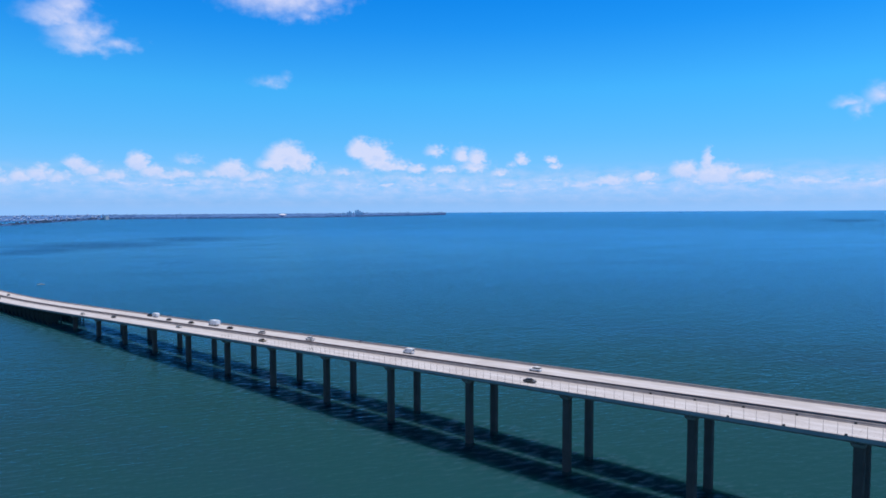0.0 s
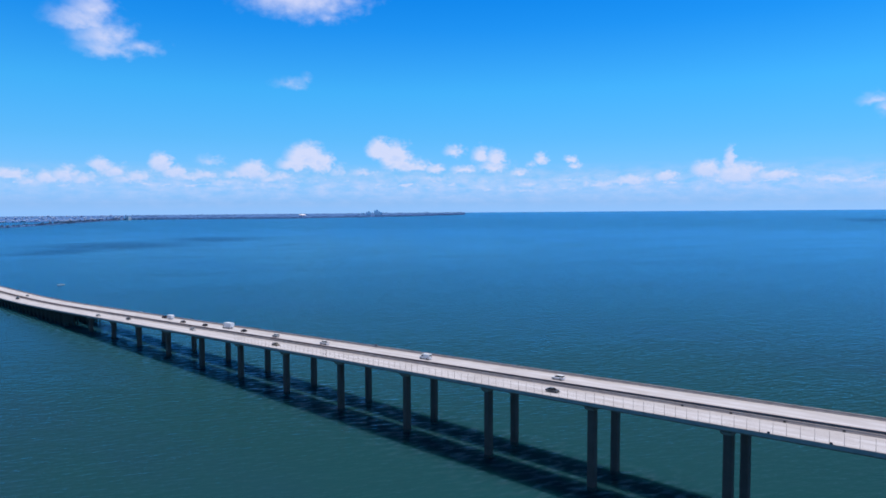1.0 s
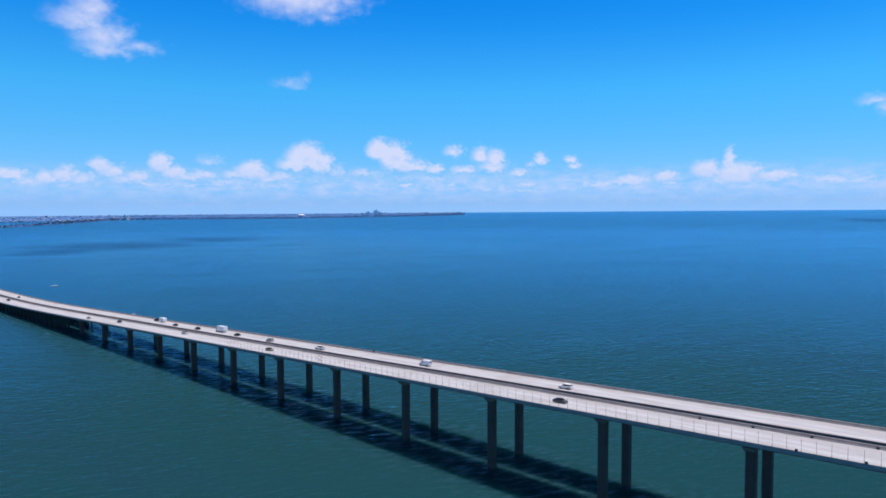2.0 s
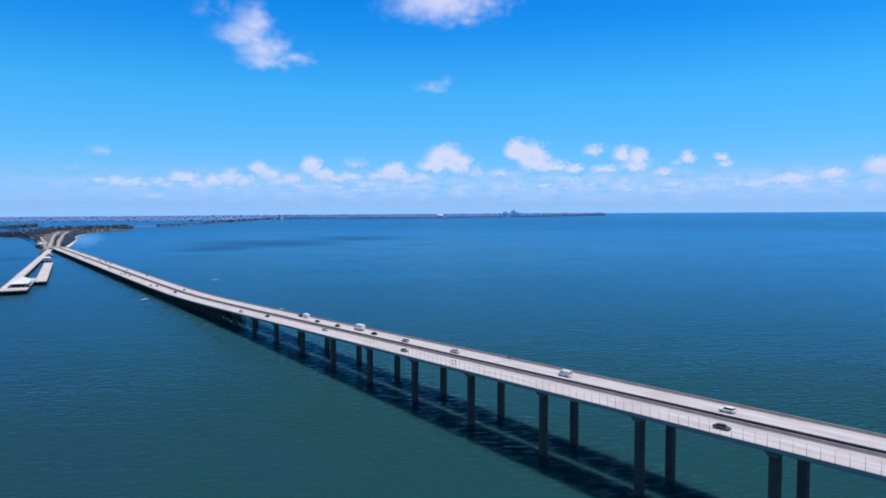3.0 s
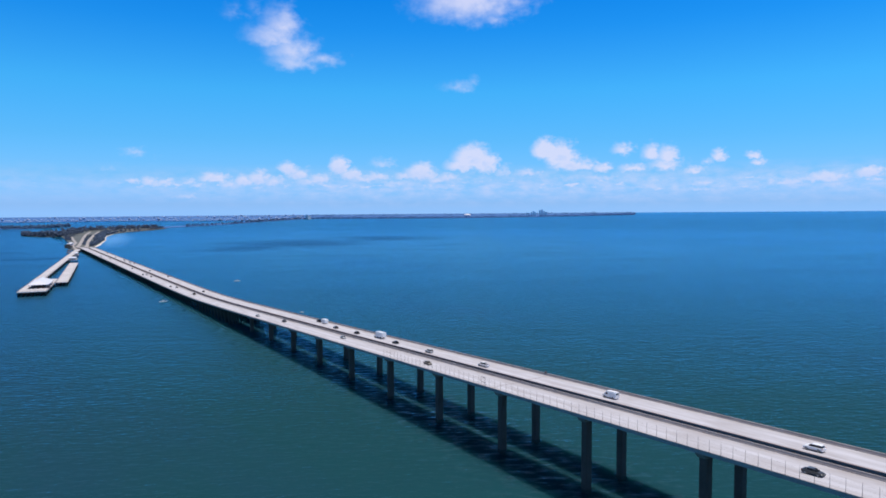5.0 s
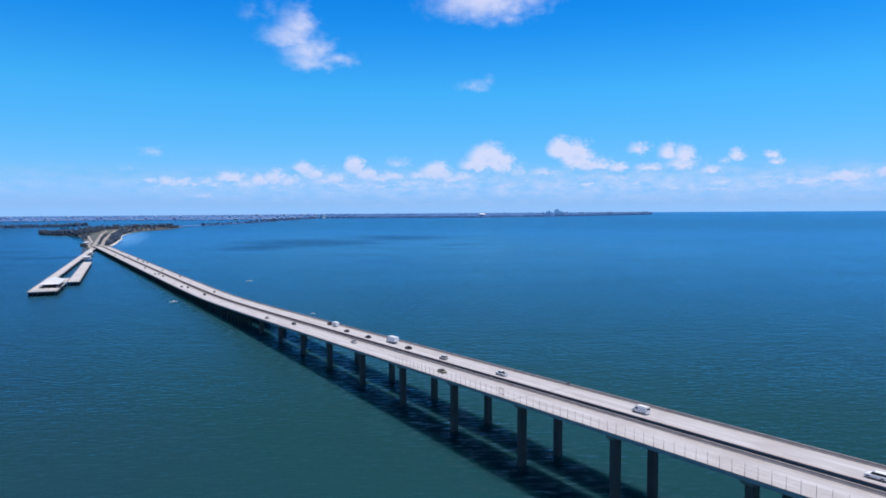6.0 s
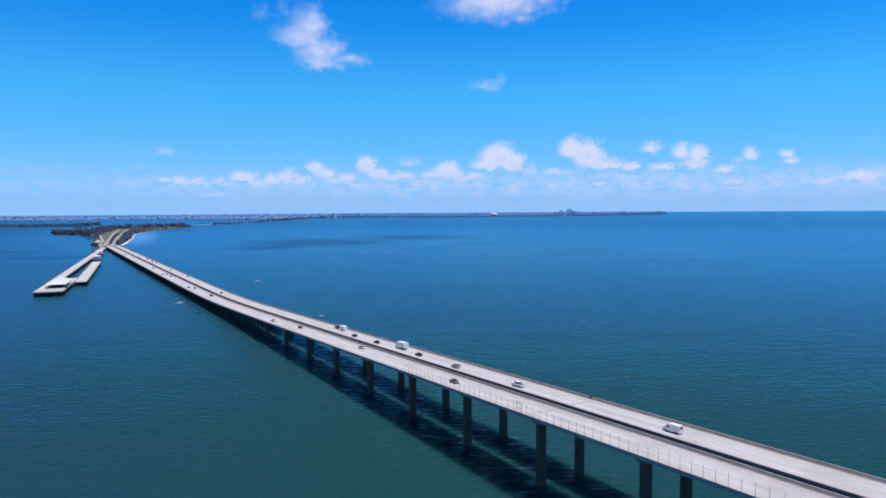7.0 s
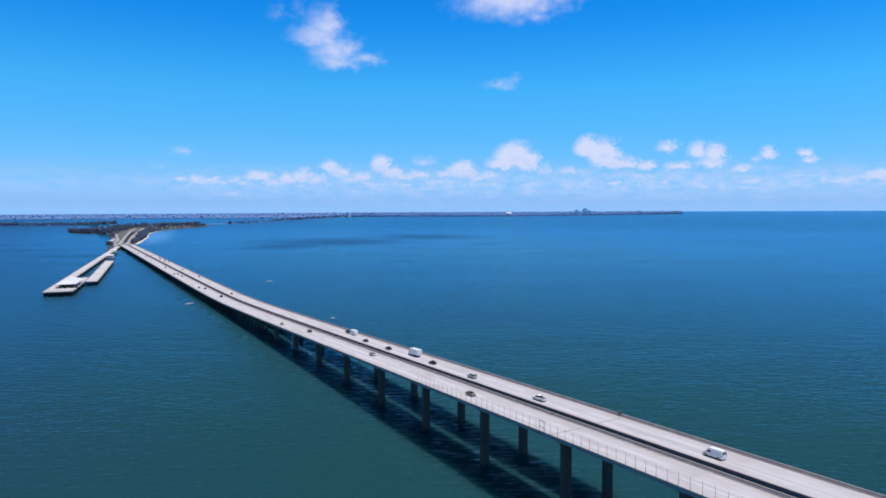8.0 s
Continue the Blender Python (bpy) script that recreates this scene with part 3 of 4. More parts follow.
def build_pier(bridge, y0, bearing):
    """Bearing blocks, flared cap, chamfered shaft and dark band at the water line."""
    top = deck_level(y0) - 2.05
    for bx in (-1.7, 1.7):
        for by in (-0.75, 0.75):
            share("bearing", bearing, bridge, pose(bx, y0 + by, top - 0.254))
    bm = bmesh.new()
    prism(bm, [(x, y + y0) for x, y in shaft_outline(4.9, 3.3, 0.25)], top - 0.75, top - 0.26)
    prism(bm, [(x, y + y0) for x, y in shaft_outline(3.82, 2.7, 0.2)], top - 1.3, top - 0.754, 1.0 / 0.8)
    part("pier_cap", bm, M_CONCRETE, bridge)
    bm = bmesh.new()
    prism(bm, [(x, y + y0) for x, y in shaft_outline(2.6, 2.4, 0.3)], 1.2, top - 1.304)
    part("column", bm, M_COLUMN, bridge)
    bm = bmesh.new()
    prism(bm, [(x, y + y0) for x, y in shaft_outline(2.61, 2.41, 0.3)], -3.0, 1.2)
    part("splash_band", bm, M_NEARBLACK, bridge, "dark band at the water line")


def build_bent(bridge, y0, pile, cap):
    """A row of square piles under one cap beam, for the low trestle."""
    top = deck_level(y0) - 2.06
    share("bent_cap", cap, bridge, pose(0, y0, top - 1.3))
    for k in range(5):
        share("support_post", pile, bridge, pose((k - 2) * 2.35, y0, -3.0) @ Matrix.Diagonal((1, 1, top + 1.704, 1)))


def build_bridge(cx, half, stagger, label, fence_sides):
    slab, rail_west, rail_east = deck_sections(half)
    bridge = new("road_bridge")
    bridge.location = (cx, 0, 0)
    tagged(bridge, label, "bridge", "twin road bridges", "thing")
    post = bmesh.new()
    prism(post, shaft_outline(0.075, 0.075, 0.015), 0, 3.0, 0.6)
    box(post, -0.08, 0.08, -0.08, 0.08, 0, 0.03)
    post = mesh_of("fence_post", post, M_FENCE)
    bearing = bmesh.new()
    box(bearing, -0.4, 0.4, -0.35, 0.35, 0, 0.25)
    bearing = mesh_of("bearing", bearing, M_DARK)
    # under-deck shade is put into the dark colour of these posts and caps
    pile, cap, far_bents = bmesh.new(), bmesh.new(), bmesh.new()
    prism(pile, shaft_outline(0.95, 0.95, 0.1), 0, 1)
    pile = mesh_of("support_post", pile, M_NEARBLACK)
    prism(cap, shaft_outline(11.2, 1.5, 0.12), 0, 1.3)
    cap = mesh_of("bent_cap", cap, M_NEARBLACK)
    fitting = bmesh.new()
    prism(fitting, shaft_outline(0.36, 0.7, 0.08), 0, 0.42, 0.75)
    fitting = mesh_of("marker_lamp", fitting, M_DARK)
    for n in range(FIRST, LAST):
        y0, y1 = n * SPAN + stagger, (n + 1) * SPAN + stagger
        steps = 2 if y1 < 420 else 6 if y0 < 800 else 1
        for name, section, mat, gap in (("deck_slab", slab, M_ROAD, 0.01), ("box_girder", GIRDER, M_CONCRETE, 0.12),
                                        ("parapet", rail_west, M_PARAPET if cx < 5 else M_GAPSHADE, 0.02), ("parapet", rail_east, M_PARAPET, 0.02)):
            bm = bmesh.new()
            extrude(bm, section, y0 + gap, y1 - gap, steps)
            part(name, bm, mat, bridge)
        if y0 < 470:
            build_pier(bridge, y0, bearing)
        else:
            for q in range(4):
                y = y0 + SPAN * q / 4
                if y < 1080:
                    build_bent(bridge, y, pile, cap)
                else:
                    top = deck_level(y) - 2.06
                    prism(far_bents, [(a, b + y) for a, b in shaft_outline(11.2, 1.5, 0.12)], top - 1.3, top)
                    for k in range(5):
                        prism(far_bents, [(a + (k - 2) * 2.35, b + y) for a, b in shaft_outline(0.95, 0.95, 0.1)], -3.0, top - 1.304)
        if n == 4:
            bm = bmesh.new()
            extrude(bm, [(0.45 - half, 0.004), (half - 0.45, 0.004), (half - 0.45, 0.016), (0.45 - half, 0.016)], y0 - 0.28, y0 + 0.28, 1)
            part("expansion_joint", bm, M_JOINT, bridge, "dark rubber expansion joint")
    tagged(part("far_trestle", far_bents, M_NEARBLACK, bridge, "dark far bents of the low trestle"), kind="stuff")
    # small dark fittings low on the inner parapet and on top of the outer one
    for k in range(-11, 2) if cx < 5 else ():
        y = k * SPAN / 3 + 1.0
        share("marker_lamp", fitting, bridge, pose(6.85, y, deck_level(y) + 0.12))
        if k < 0:
            share("marker_lamp", fitting, bridge, pose(-7.29, y - 0.2, deck_level(y) + 0.83))
    # tall safety fence: posts and strands
    for side in fence_sides:
        x = 7.29 * side
        for k in range(-52, 78):
            y = k * 3.08 + 1.5
            share("fence_post", post, bridge, pose(x, y, deck_level(y) + 0.83))
        for z in (1.6, 2.4, 3.2):
            bm = bmesh.new()
            extrude(bm, [(x - 0.004, z - 0.004), (x + 0.004, z - 0.004), (x + 0.004, z + 0.004), (x - 0.004, z + 0.004)], -158, 238, 1)
            part("fence_cable", bm, M_FENCE, bridge)
    return bridge


DECK_W, DECK_E = 0.0, 16.7
build_bridge(DECK_W, 7.4, -1.0, "pale concrete road bridge on single dark columns above the bay", (-1,))
build_bridge(DECK_E, 6.6, 0.0, "pale concrete road bridge on dark columns, seaward twin", ())


# ---- sign frames beside the road ----
def build_sign(x, y):
    sign = new("sign_frame")
    sign.location = (x, y, deck_level(y) + 0.83)
    tagged(sign, "slim steel sign frame on the bridge parapet", "sign frame")
    for s in (-1.2, 1.2):
        bm = bmesh.new()
        tube(bm, (0, s, 0), (0, s, 3.0), 0.06, 0.05)
        part("sign_post", bm, M_FENCE, sign)
    for z in (1.2, 2.9):
        bm = bmesh.new()
        box(bm, -0.04, 0.04, -1.35, 1.35, z - 0.06, z + 0.06)
        part("cross_bar", bm, M_FENCE, sign)


def build_cabinet(x, y):
    cab = new("service_box")
    cab.location = (x, y, deck_level(y))
    tagged(cab, "small dark service box on the bridge parapet", "service box")
    bm = bmesh.new()
    prism(bm, shaft_outline(0.4, 1.1, 0.06), 0.83, 1.35, 0.94)
    part("case", bm, M_DARK, cab)
    bm = bmesh.new()
    box(bm, -0.30, 0.30, -0.6, 0.6, 1.35, 1.40)
    part("lid", bm, M_FENCE, cab)


build_sign(-7.29, 165.2)
build_cabinet(DECK_E + 6.49, 166.4)


# ---- vehicles ----
def loft(bm, rings):
    """Rings of equal length, joined in order and closed at both ends."""
    vs = [[bm.verts.new(p) for p in ring] for ring in rings]
    n = len(vs[0])
    for a, b in zip(vs, vs[1:]):
        for k in range(n):
            bm.faces.new((a[k], a[(k + 1) % n], b[(k + 1) % n], b[k]))
    bm.faces.new(vs[0][::-1])
    bm.faces.new(vs[-1])
    bmesh.ops.recalc_face_normals(bm, faces=bm.faces[:])


def hull(bm, stations, sill=0.28):
    """Body along y: stations of (y, half width, shoulder height, crown height)."""
    rings = []
    for y, w, shoulder, crown in stations:
        half = [(w * 0.86, sill), (w, sill + 0.14), (w, (sill + shoulder) / 2), (w * 0.97, shoulder), (w * 0.84, crown)]
        rings.append([(x, y, z) for x, z in half] + [(-x, y, z) for x, z in half[::-1]])
    loft(bm, rings)


def panes(car, stations, sill):
    """Rear window, side windows and windscreen under a car's roof."""
    for name, some in (("rear_window", stations[:2]), ("windscreen", stations[-2:])):
        bm = bmesh.new()
        hull(bm, some, sill)
        part(name, bm, M_GLASS, car)
    for s in (-1, 1):
        bm = bmesh.new()
        loft(bm, [[(x * s, y, z) for x, z in ((0.02, sill), (w * 0.86, sill), (w, sill + 0.14), (w, (sill + shoulder) / 2), (w * 0.97, shoulder), (w * 0.84, crown), (0.02, crown))]
                  for y, w, shoulder, crown in stations[1:3]])
        part("side_window", bm, M_GLASS, car)


WHEEL = bmesh.new()
tube(WHEEL, (-0.11, 0, 0), (0.11, 0, 0), 0.34, 0.34, 16)
WHEEL = mesh_of("tyre", WHEEL, M_TYRE)
RIM = bmesh.new()
tube(RIM, (-0.12, 0, 0), (0.12, 0, 0), 0.21, 0.21, 10)
RIM = mesh_of("rim", RIM, M_STEEL)


def wheels(car, track, ys, size=1.0):
    for y in ys:
        for s in (-1, 1):
            w = share("wheel", WHEEL, car, Matrix.LocRotScale((s * track, y, 0.34 * size), None, (1.1 * size, size, size)))
            share("rim", RIM, w, Matrix.Identity(4))


def lamps(car, w, front, rear, zf, zr):
    for s in (-1, 1):
        bm = bmesh.new()
        box(bm, s * w * 0.72 - 0.18, s * w * 0.72 + 0.18, front - 0.06, front + 0.02, zf - 0.08, zf + 0.08)
        part("headlight", bm, M_LAMP, car)
        bm = bmesh.new()
        box(bm, s * w * 0.8 - 0.12, s * w * 0.8 + 0.12, rear - 0.02, rear + 0.06, zr - 0.12, zr + 0.12)
        part("tail_light", bm, M_RED, car)


def mirrors(car, w, y, z, mat):
    for s in (-1, 1):
        bm = bmesh.new()
        box(bm, s * (w + 0.1) - 0.11, s * (w + 0.1) + 0.11, y - 0.06, y + 0.06, z - 0.08, z + 0.08)
        part("mirror", bm, mat, car)


def make_car(mat, label, kind="sedan"):
    """A car at the origin, nose to +y."""
    car = new("car" if kind in ("sedan", "suv") else "pickup_truck" if kind == "pickup" else "van")
    tagged(car, label, {"sedan": "car", "suv": "car", "pickup": "pickup truck", "van": "van"}[kind], "traffic on the bridge")
    body, roof = bmesh.new(), bmesh.new()
    if kind == "sedan":
        hull(body, [(-2.3, 0.80, 0.66, 0.90), (-2.1, 0.87, 0.82, 1.00), (-1.2, 0.91, 0.86, 0.99), (0.0, 0.92, 0.85, 0.95), (0.95, 0.91, 0.80, 0.96),
                    (1.8, 0.88, 0.70, 0.84), (2.25, 0.78, 0.56, 0.66)])
        panes(car, [(-1.75, 0.66, 0.96, 1.0), (-1.0, 0.74, 1.18, 1.36), (0.25, 0.75, 1.20, 1.40), (1.15, 0.70, 0.94, 0.98)], 0.9)
        hull(roof, [(-1.15, 0.60, 1.36, 1.40), (-0.6, 0.62, 1.41, 1.45), (0.1, 0.62, 1.42, 1.46), (0.4, 0.58, 1.36, 1.41)], 1.28)
        wheels(car, 0.80, (-1.35, 1.40))
        lamps(car, 0.9, 2.12, -2.26, 0.64, 0.78)
        mirrors(car, 0.86, 0.75, 1.0, mat)
    elif kind == "suv":
        hull(body, [(-2.35, 0.86, 0.80, 1.05), (-2.2, 0.93, 0.96, 1.12), (0.0, 0.96, 0.98, 1.08), (0.9, 0.95, 0.95, 1.10), (1.9, 0.92, 0.85, 1.0), (2.35, 0.82, 0.66, 0.8)], 0.34)
        panes(car, [(-2.2, 0.76, 1.1, 1.2), (-1.95, 0.80, 1.40, 1.62), (0.35, 0.80, 1.42, 1.64), (1.15, 0.74, 1.08, 1.12)], 1.04)
        hull(roof, [(-2.1, 0.70, 1.63, 1.68), (-1.4, 0.72, 1.70, 1.75), (0.1, 0.72, 1.69, 1.74), (0.5, 0.66, 1.60, 1.64)], 1.56)
        wheels(car, 0.84, (-1.4, 1.45), 1.08)
        lamps(car, 0.95, 2.24, -2.32, 0.8, 1.0)
        mirrors(car, 0.92, 0.85, 1.2, mat)
    elif kind == "pickup":
        hull(body, [(-2.95, 0.92, 0.95, 0.98), (-2.9, 0.97, 1.05, 1.10), (-0.75, 0.98, 1.05, 1.10), (-0.7, 0.98, 1.05, 1.12), (1.1, 0.98, 1.03, 1.14), (2.3, 0.96, 0.94, 1.10), (2.85, 0.88, 0.75, 0.92)], 0.42)
        panes(car, [(-0.85, 0.78, 1.14, 1.2), (-0.7, 0.82, 1.55, 1.74), (0.75, 0.82, 1.55, 1.74), (1.5, 0.78, 1.12, 1.16)], 1.08)
        hull(roof, [(-0.8, 0.72, 1.72, 1.76), (-0.3, 0.74, 1.79, 1.83), (0.6, 0.74, 1.78, 1.82), (0.9, 0.70, 1.70, 1.74)], 1.66)
        bed = bmesh.new()
        box(bed, -0.80, 0.80, -2.82, -0.95, 1.02, 1.108)
        part("truck_bed", bed, M_DARK, car, "dark open load bed")
        wheels(car, 0.86, (-1.75, 1.85), 1.15)
        lamps(car, 0.95, 2.76, -2.93, 0.9, 0.92)
        mirrors(car, 0.95, 1.15, 1.25, mat)
    else:
        hull(body, [(-2.85, 0.94, 1.2, 1.5), (-2.8, 0.99, 1.95, 2.25), (1.15, 0.99, 1.95, 2.25), (1.55, 0.97, 1.45, 1.62), (2.2, 0.95, 1.05, 1.22), (2.85, 0.84, 0.8, 0.92)], 0.36)
        glass = bmesh.new()
        hull(glass, [(1.17, 0.86, 1.85, 2.1), (1.22, 0.90, 1.8, 2.02), (1.62, 0.88, 1.44, 1.6), (1.95, 0.82, 1.2, 1.3)], 1.32)
        part("windscreen", glass, M_GLASS, car)
        hull(roof, [(-2.75, 0.84, 2.24, 2.27), (-2.0, 0.85, 2.27, 2.30), (0.5, 0.85, 2.27, 2.30), (1.05, 0.82, 2.22, 2.26)], 2.2)
        for s in (-1, 1):
            pane = bmesh.new()
            box(pane, s * 0.985 - 0.012, s * 0.985 + 0.012, 0.35, 1.15, 1.3, 1.85)
            part("side_window", pane, M_GLASS, car)
        pane = bmesh.new()
        box(pane, -0.7, 0.7, -2.86, -2.82, 1.45, 1.95)
        part("rear_window", pane, M_GLASS, car)
        wheels(car, 0.88, (-1.75, 1.9), 1.1)
        lamps(car, 0.95, 2.72, -2.86, 0.9, 1.2)
        mirrors(car, 0.98, 1.35, 1.5, M_DARK)
    part("body", body, mat, car, smooth=False)
    part("roof", roof, mat, car)
    bm = bmesh.new()
    box(bm, -0.75, 0.75, -2.0, 1.9, 0.2, 0.34)
    part("underbody", bm, M_DARK, car)
    return car


def make_truck():
    truck = new("box_truck")
    tagged(truck, "white box truck with a tall plain cargo body", "truck", "traffic on the bridge")
    bm = bmesh.new()
    box(bm, -1.25, 1.25, -5.3, 1.9, 0.95, 3.4)
    bmesh.ops.bevel(bm, geom=bm.edges[:], offset=0.06, segments=1)
    part("cargo_box", bm, M_WHITE, truck)
    bm = bmesh.new()
    hull(bm, [(2.0, 1.05, 2.1, 2.5), (2.9, 1.05, 2.05, 2.45), (3.35, 1.03, 1.5, 1.6), (4.2, 0.98, 1.2, 1.35), (4.35, 0.9, 0.9, 1.1)], 0.5)
    part("cab", bm, M_WHITE, truck)
    bm = bmesh.new()
    hull(bm, [(2.92, 0.95, 2.0, 2.3), (3.0, 0.95, 1.9, 2.25), (3.42, 0.92, 1.55, 1.64)], 1.5)
    part("windscreen", bm, M_GLASS, truck)
    for s in (-1, 1):
        bm = bmesh.new()
        box(bm, s * 1.045 - 0.015, s * 1.045 + 0.015, 2.2, 2.95, 1.55, 2.15)
        part("side_window", bm, M_GLASS, truck)
    bm = bmesh.new()
    box(bm, -0.5, 0.5, -4.5, 3.9, 0.6, 0.94)
    part("chassis", bm, M_DARK, truck)
    wheels(truck, 1.0, (-3.0, 3.3), 1.35)
    lamps(truck, 1.0, 4.33, -5.3, 0.95, 1.1)
    mirrors(truck, 1.1, 3.1, 1.8, M_DARK)
    return truck


def make_camper():
    """A white travel trailer behind a dark pick-up."""
    trailer = new("travel_trailer")
    tagged(trailer, "white travel trailer towed over the bridge", "trailer", "traffic on the bridge")
    bm = bmesh.new()
    hull(bm, [(-3.1, 1.05, 2.0, 2.4), (-2.9, 1.2, 2.5, 2.8), (2.4, 1.2, 2.5, 2.8), (2.9, 1.15, 1.8, 2.2), (3.1, 1.05, 1.0, 1.3)], 0.55)
    part("body", bm, M_WHITE, trailer)
    for s in (-1, 1):
        for y in (-1.5, 1.0):
            bm = bmesh.new()
            box(bm, s * 1.2 - 0.015, s * 1.2 + 0.015, y - 0.45, y + 0.45, 1.5, 2.1)
            part("window", bm, M_GLASS, trailer)
    bm = bmesh.new()
    box(bm, -0.06, 0.06, 3.0, 4.1, 0.5, 0.6)
    part("tow_bar", bm, M_DARK, trailer)
    wheels(trailer, 1.0, (-0.5, 0.45))
    return trailer


def on_road(x, y, south):
    slope = math.degrees(math.atan((deck_level(y + 2) - deck_level(y - 2)) / 4))
    z = deck_level(y)
    return pose(x, y, z) @ (pose(0, 0, 0, -slope, 0, 180) if south else pose(0, 0, 0, slope))


SEDAN_GREY = make_car(M_GREY, "dark grey hatchback driving on the pale bridge")
SEDAN_GREY.matrix_basis = on_road(-0.4, 54.5, True)
SUV_WHITE = make_car(M_WHITE, "white sport utility car on the bay-side bridge", "suv")
SUV_WHITE.matrix_basis = on_road(15.4, 62.5, False)
VAN = make_car(M_WHITE, "white cargo van on the bay-side bridge", "van")
VAN.matrix_basis = on_road(15.9, 127.5, False)
PICKUP_WHITE = make_car(M_WHITE, "white pickup truck on the bay-side bridge", "pickup")
PICKUP_WHITE.matrix_basis = on_road(14.9, 194.5, False)
PICKUP_BLACK = make_car(M_BLACK, "black pickup truck pulling a trailer", "pickup")
PICKUP_BLACK.matrix_basis = on_road(19.2, 374.0, False)
SEDAN_TAN = make_car(M_TAN, "bronze car on the pale bridge")
SEDAN_TAN.matrix_basis = on_road(-0.3, 213.0, True)
SUV_SILVER = make_car(M_SILVER, "silver sport utility car on the bridge", "suv")
SUV_SILVER.matrix_basis = on_road(14.8, 236.0, False)
SEDAN_BLACK = make_car(M_BLACK, "black car on the bay-side bridge")
SEDAN_BLACK.matrix_basis = on_road(15.4, 268.5, False)
TRUCK = make_truck()
TRUCK.matrix_basis = on_road(17.8, 290.0, False)
CAMPER = make_camper()
CAMPER.matrix_basis = on_road(19.2, 365.5, False)
SEDAN_SILVER = make_car(M_SILVER, "silver car on the pale bridge")
SEDAN_SILVER.matrix_basis = on_road(2.4, 302.0, True)
for kind, x, y, south in ((SEDAN_BLACK, 15.2, 312, 0), (SEDAN_GREY, 15.2, 340, 0), (SEDAN_GREY, 2.2, 391, 1), (SEDAN_SILVER, -1.6, 433, 1),
                          (PICKUP_BLACK, 2.2, 636, 1), (SEDAN_GREY, 15.4, 655, 0), (SEDAN_BLACK, 2.2, 712, 1), (SEDAN_GREY, -1.6, 724, 1),
                          (SEDAN_BLACK, 2.2, 858, 1), (SEDAN_GREY, -1.6, 893, 1), (SUV_SILVER, 2.2, 889, 1), (SEDAN_BLACK, 1.8, 1000, 1),
                          (SEDAN_BLACK, 19.2, 845, 0), (SEDAN_GREY, 15.4, 946, 0), (SEDAN_BLACK, 19.2, 1100, 0), (SUV_SILVER, 15.4, 1112, 0),
                          (SEDAN_GREY, 19.2, 1144, 0), (SEDAN_BLACK, 15.4, 1170, 0), (SEDAN_BLACK, 19.2, 1205, 0), (SEDAN_GREY, 15.4, 1280, 0),
                          (SEDAN_BLACK, 19.2, 1418, 0), (SEDAN_BLACK, -1.6, 1330, 1), (SEDAN_GREY, 2.2, 1240, 1)):
    copy_thing(kind, on_road(x, y, south))


# ---- old fishing pier ----
PIER_A, PIER_B = Vector((-133.4, 783.0, 0)), Vector((-13.5, 1650.0, 0))
PIER_TURN = Matrix.Translation(PIER_A + Vector((0, 0, 1.2))) @ Matrix.Rotation(math.atan2(-(PIER_B - PIER_A).x, (PIER_B - PIER_A).y), 4, "Z")
PIER_LONG = (PIER_B - PIER_A).length


def pile_row(bm, x0, x1, y, top, count, r=0.45):
    for k in range(count):
        x = x0 + (x1 - x0) * k / max(1, count - 1)
        tube(bm, (x, y, -2.5), (x, y, top), r, r, 8)


def build_fishing_pier():
    pier = new("fishing_pier")
    pier.matrix_basis = PIER_TURN
    tagged(pier, "long old concrete fishing pier on piles", "pier", "fishing piers")
    n = 30
    for k in range(n):
        y0, y1 = PIER_LONG * k / n, PIER_LONG * (k + 1) / n
        a, b = (-5.2, 21.4) if k < 5 else (-5.2, 5.6)
        bm = bmesh.new()
        box(bm, a, b, y0 + 0.05, y1 - 0.05, 3.2, 4.0)
        part("deck_slab", bm, M_PIERDECK, pier)
        bm = bmesh.new()
        box(bm, a + 0.3, b - 0.3, y0 + 1.5, y0 + 2.7, 2.2, 3.196)
        part("pile_cap", bm, M_COLUMN, pier)
        bm = bmesh.new()
        pile_row(bm, a + 1, b - 1, y0 + 2.1, 2.196, 7 if k < 5 else 4, 0.6)
        if k == 0:
            for y in (8, 15, 22):
                pile_row(bm, a + 1, b - 1, y, 3.19, 7, 0.6)
        part("pile_row", bm, M_NEARBLACK, pier)
        for x in (a + 0.15, b - 0.15):
            bm = bmesh.new()
            for z in (4.5, 5.0):
                box(bm, x - 0.05, x + 0.05, y0, y1, z - 0.04, z + 0.04)
            for q in range(8):
                y = y0 + (q + 0.5) * (y1 - y0) / 8
                box(bm, x - 0.05, x + 0.05, y - 0.06, y + 0.06, 4.0, 5.04)
            part("railing", bm, M_PARAPET, pier)
    bm = bmesh.new()
    for z in (4.5, 5.0):
        box(bm, -5.1, 21.3, 0.1, 0.2, z - 0.04, z + 0.04)
    for q in range(12):
        box(bm, -5.0 + q * 2.38, -4.9 + q * 2.38, 0.1, 0.2, 4.0, 5.04)
    part("end_railing", bm, M_PARAPET, pier)
    return pier


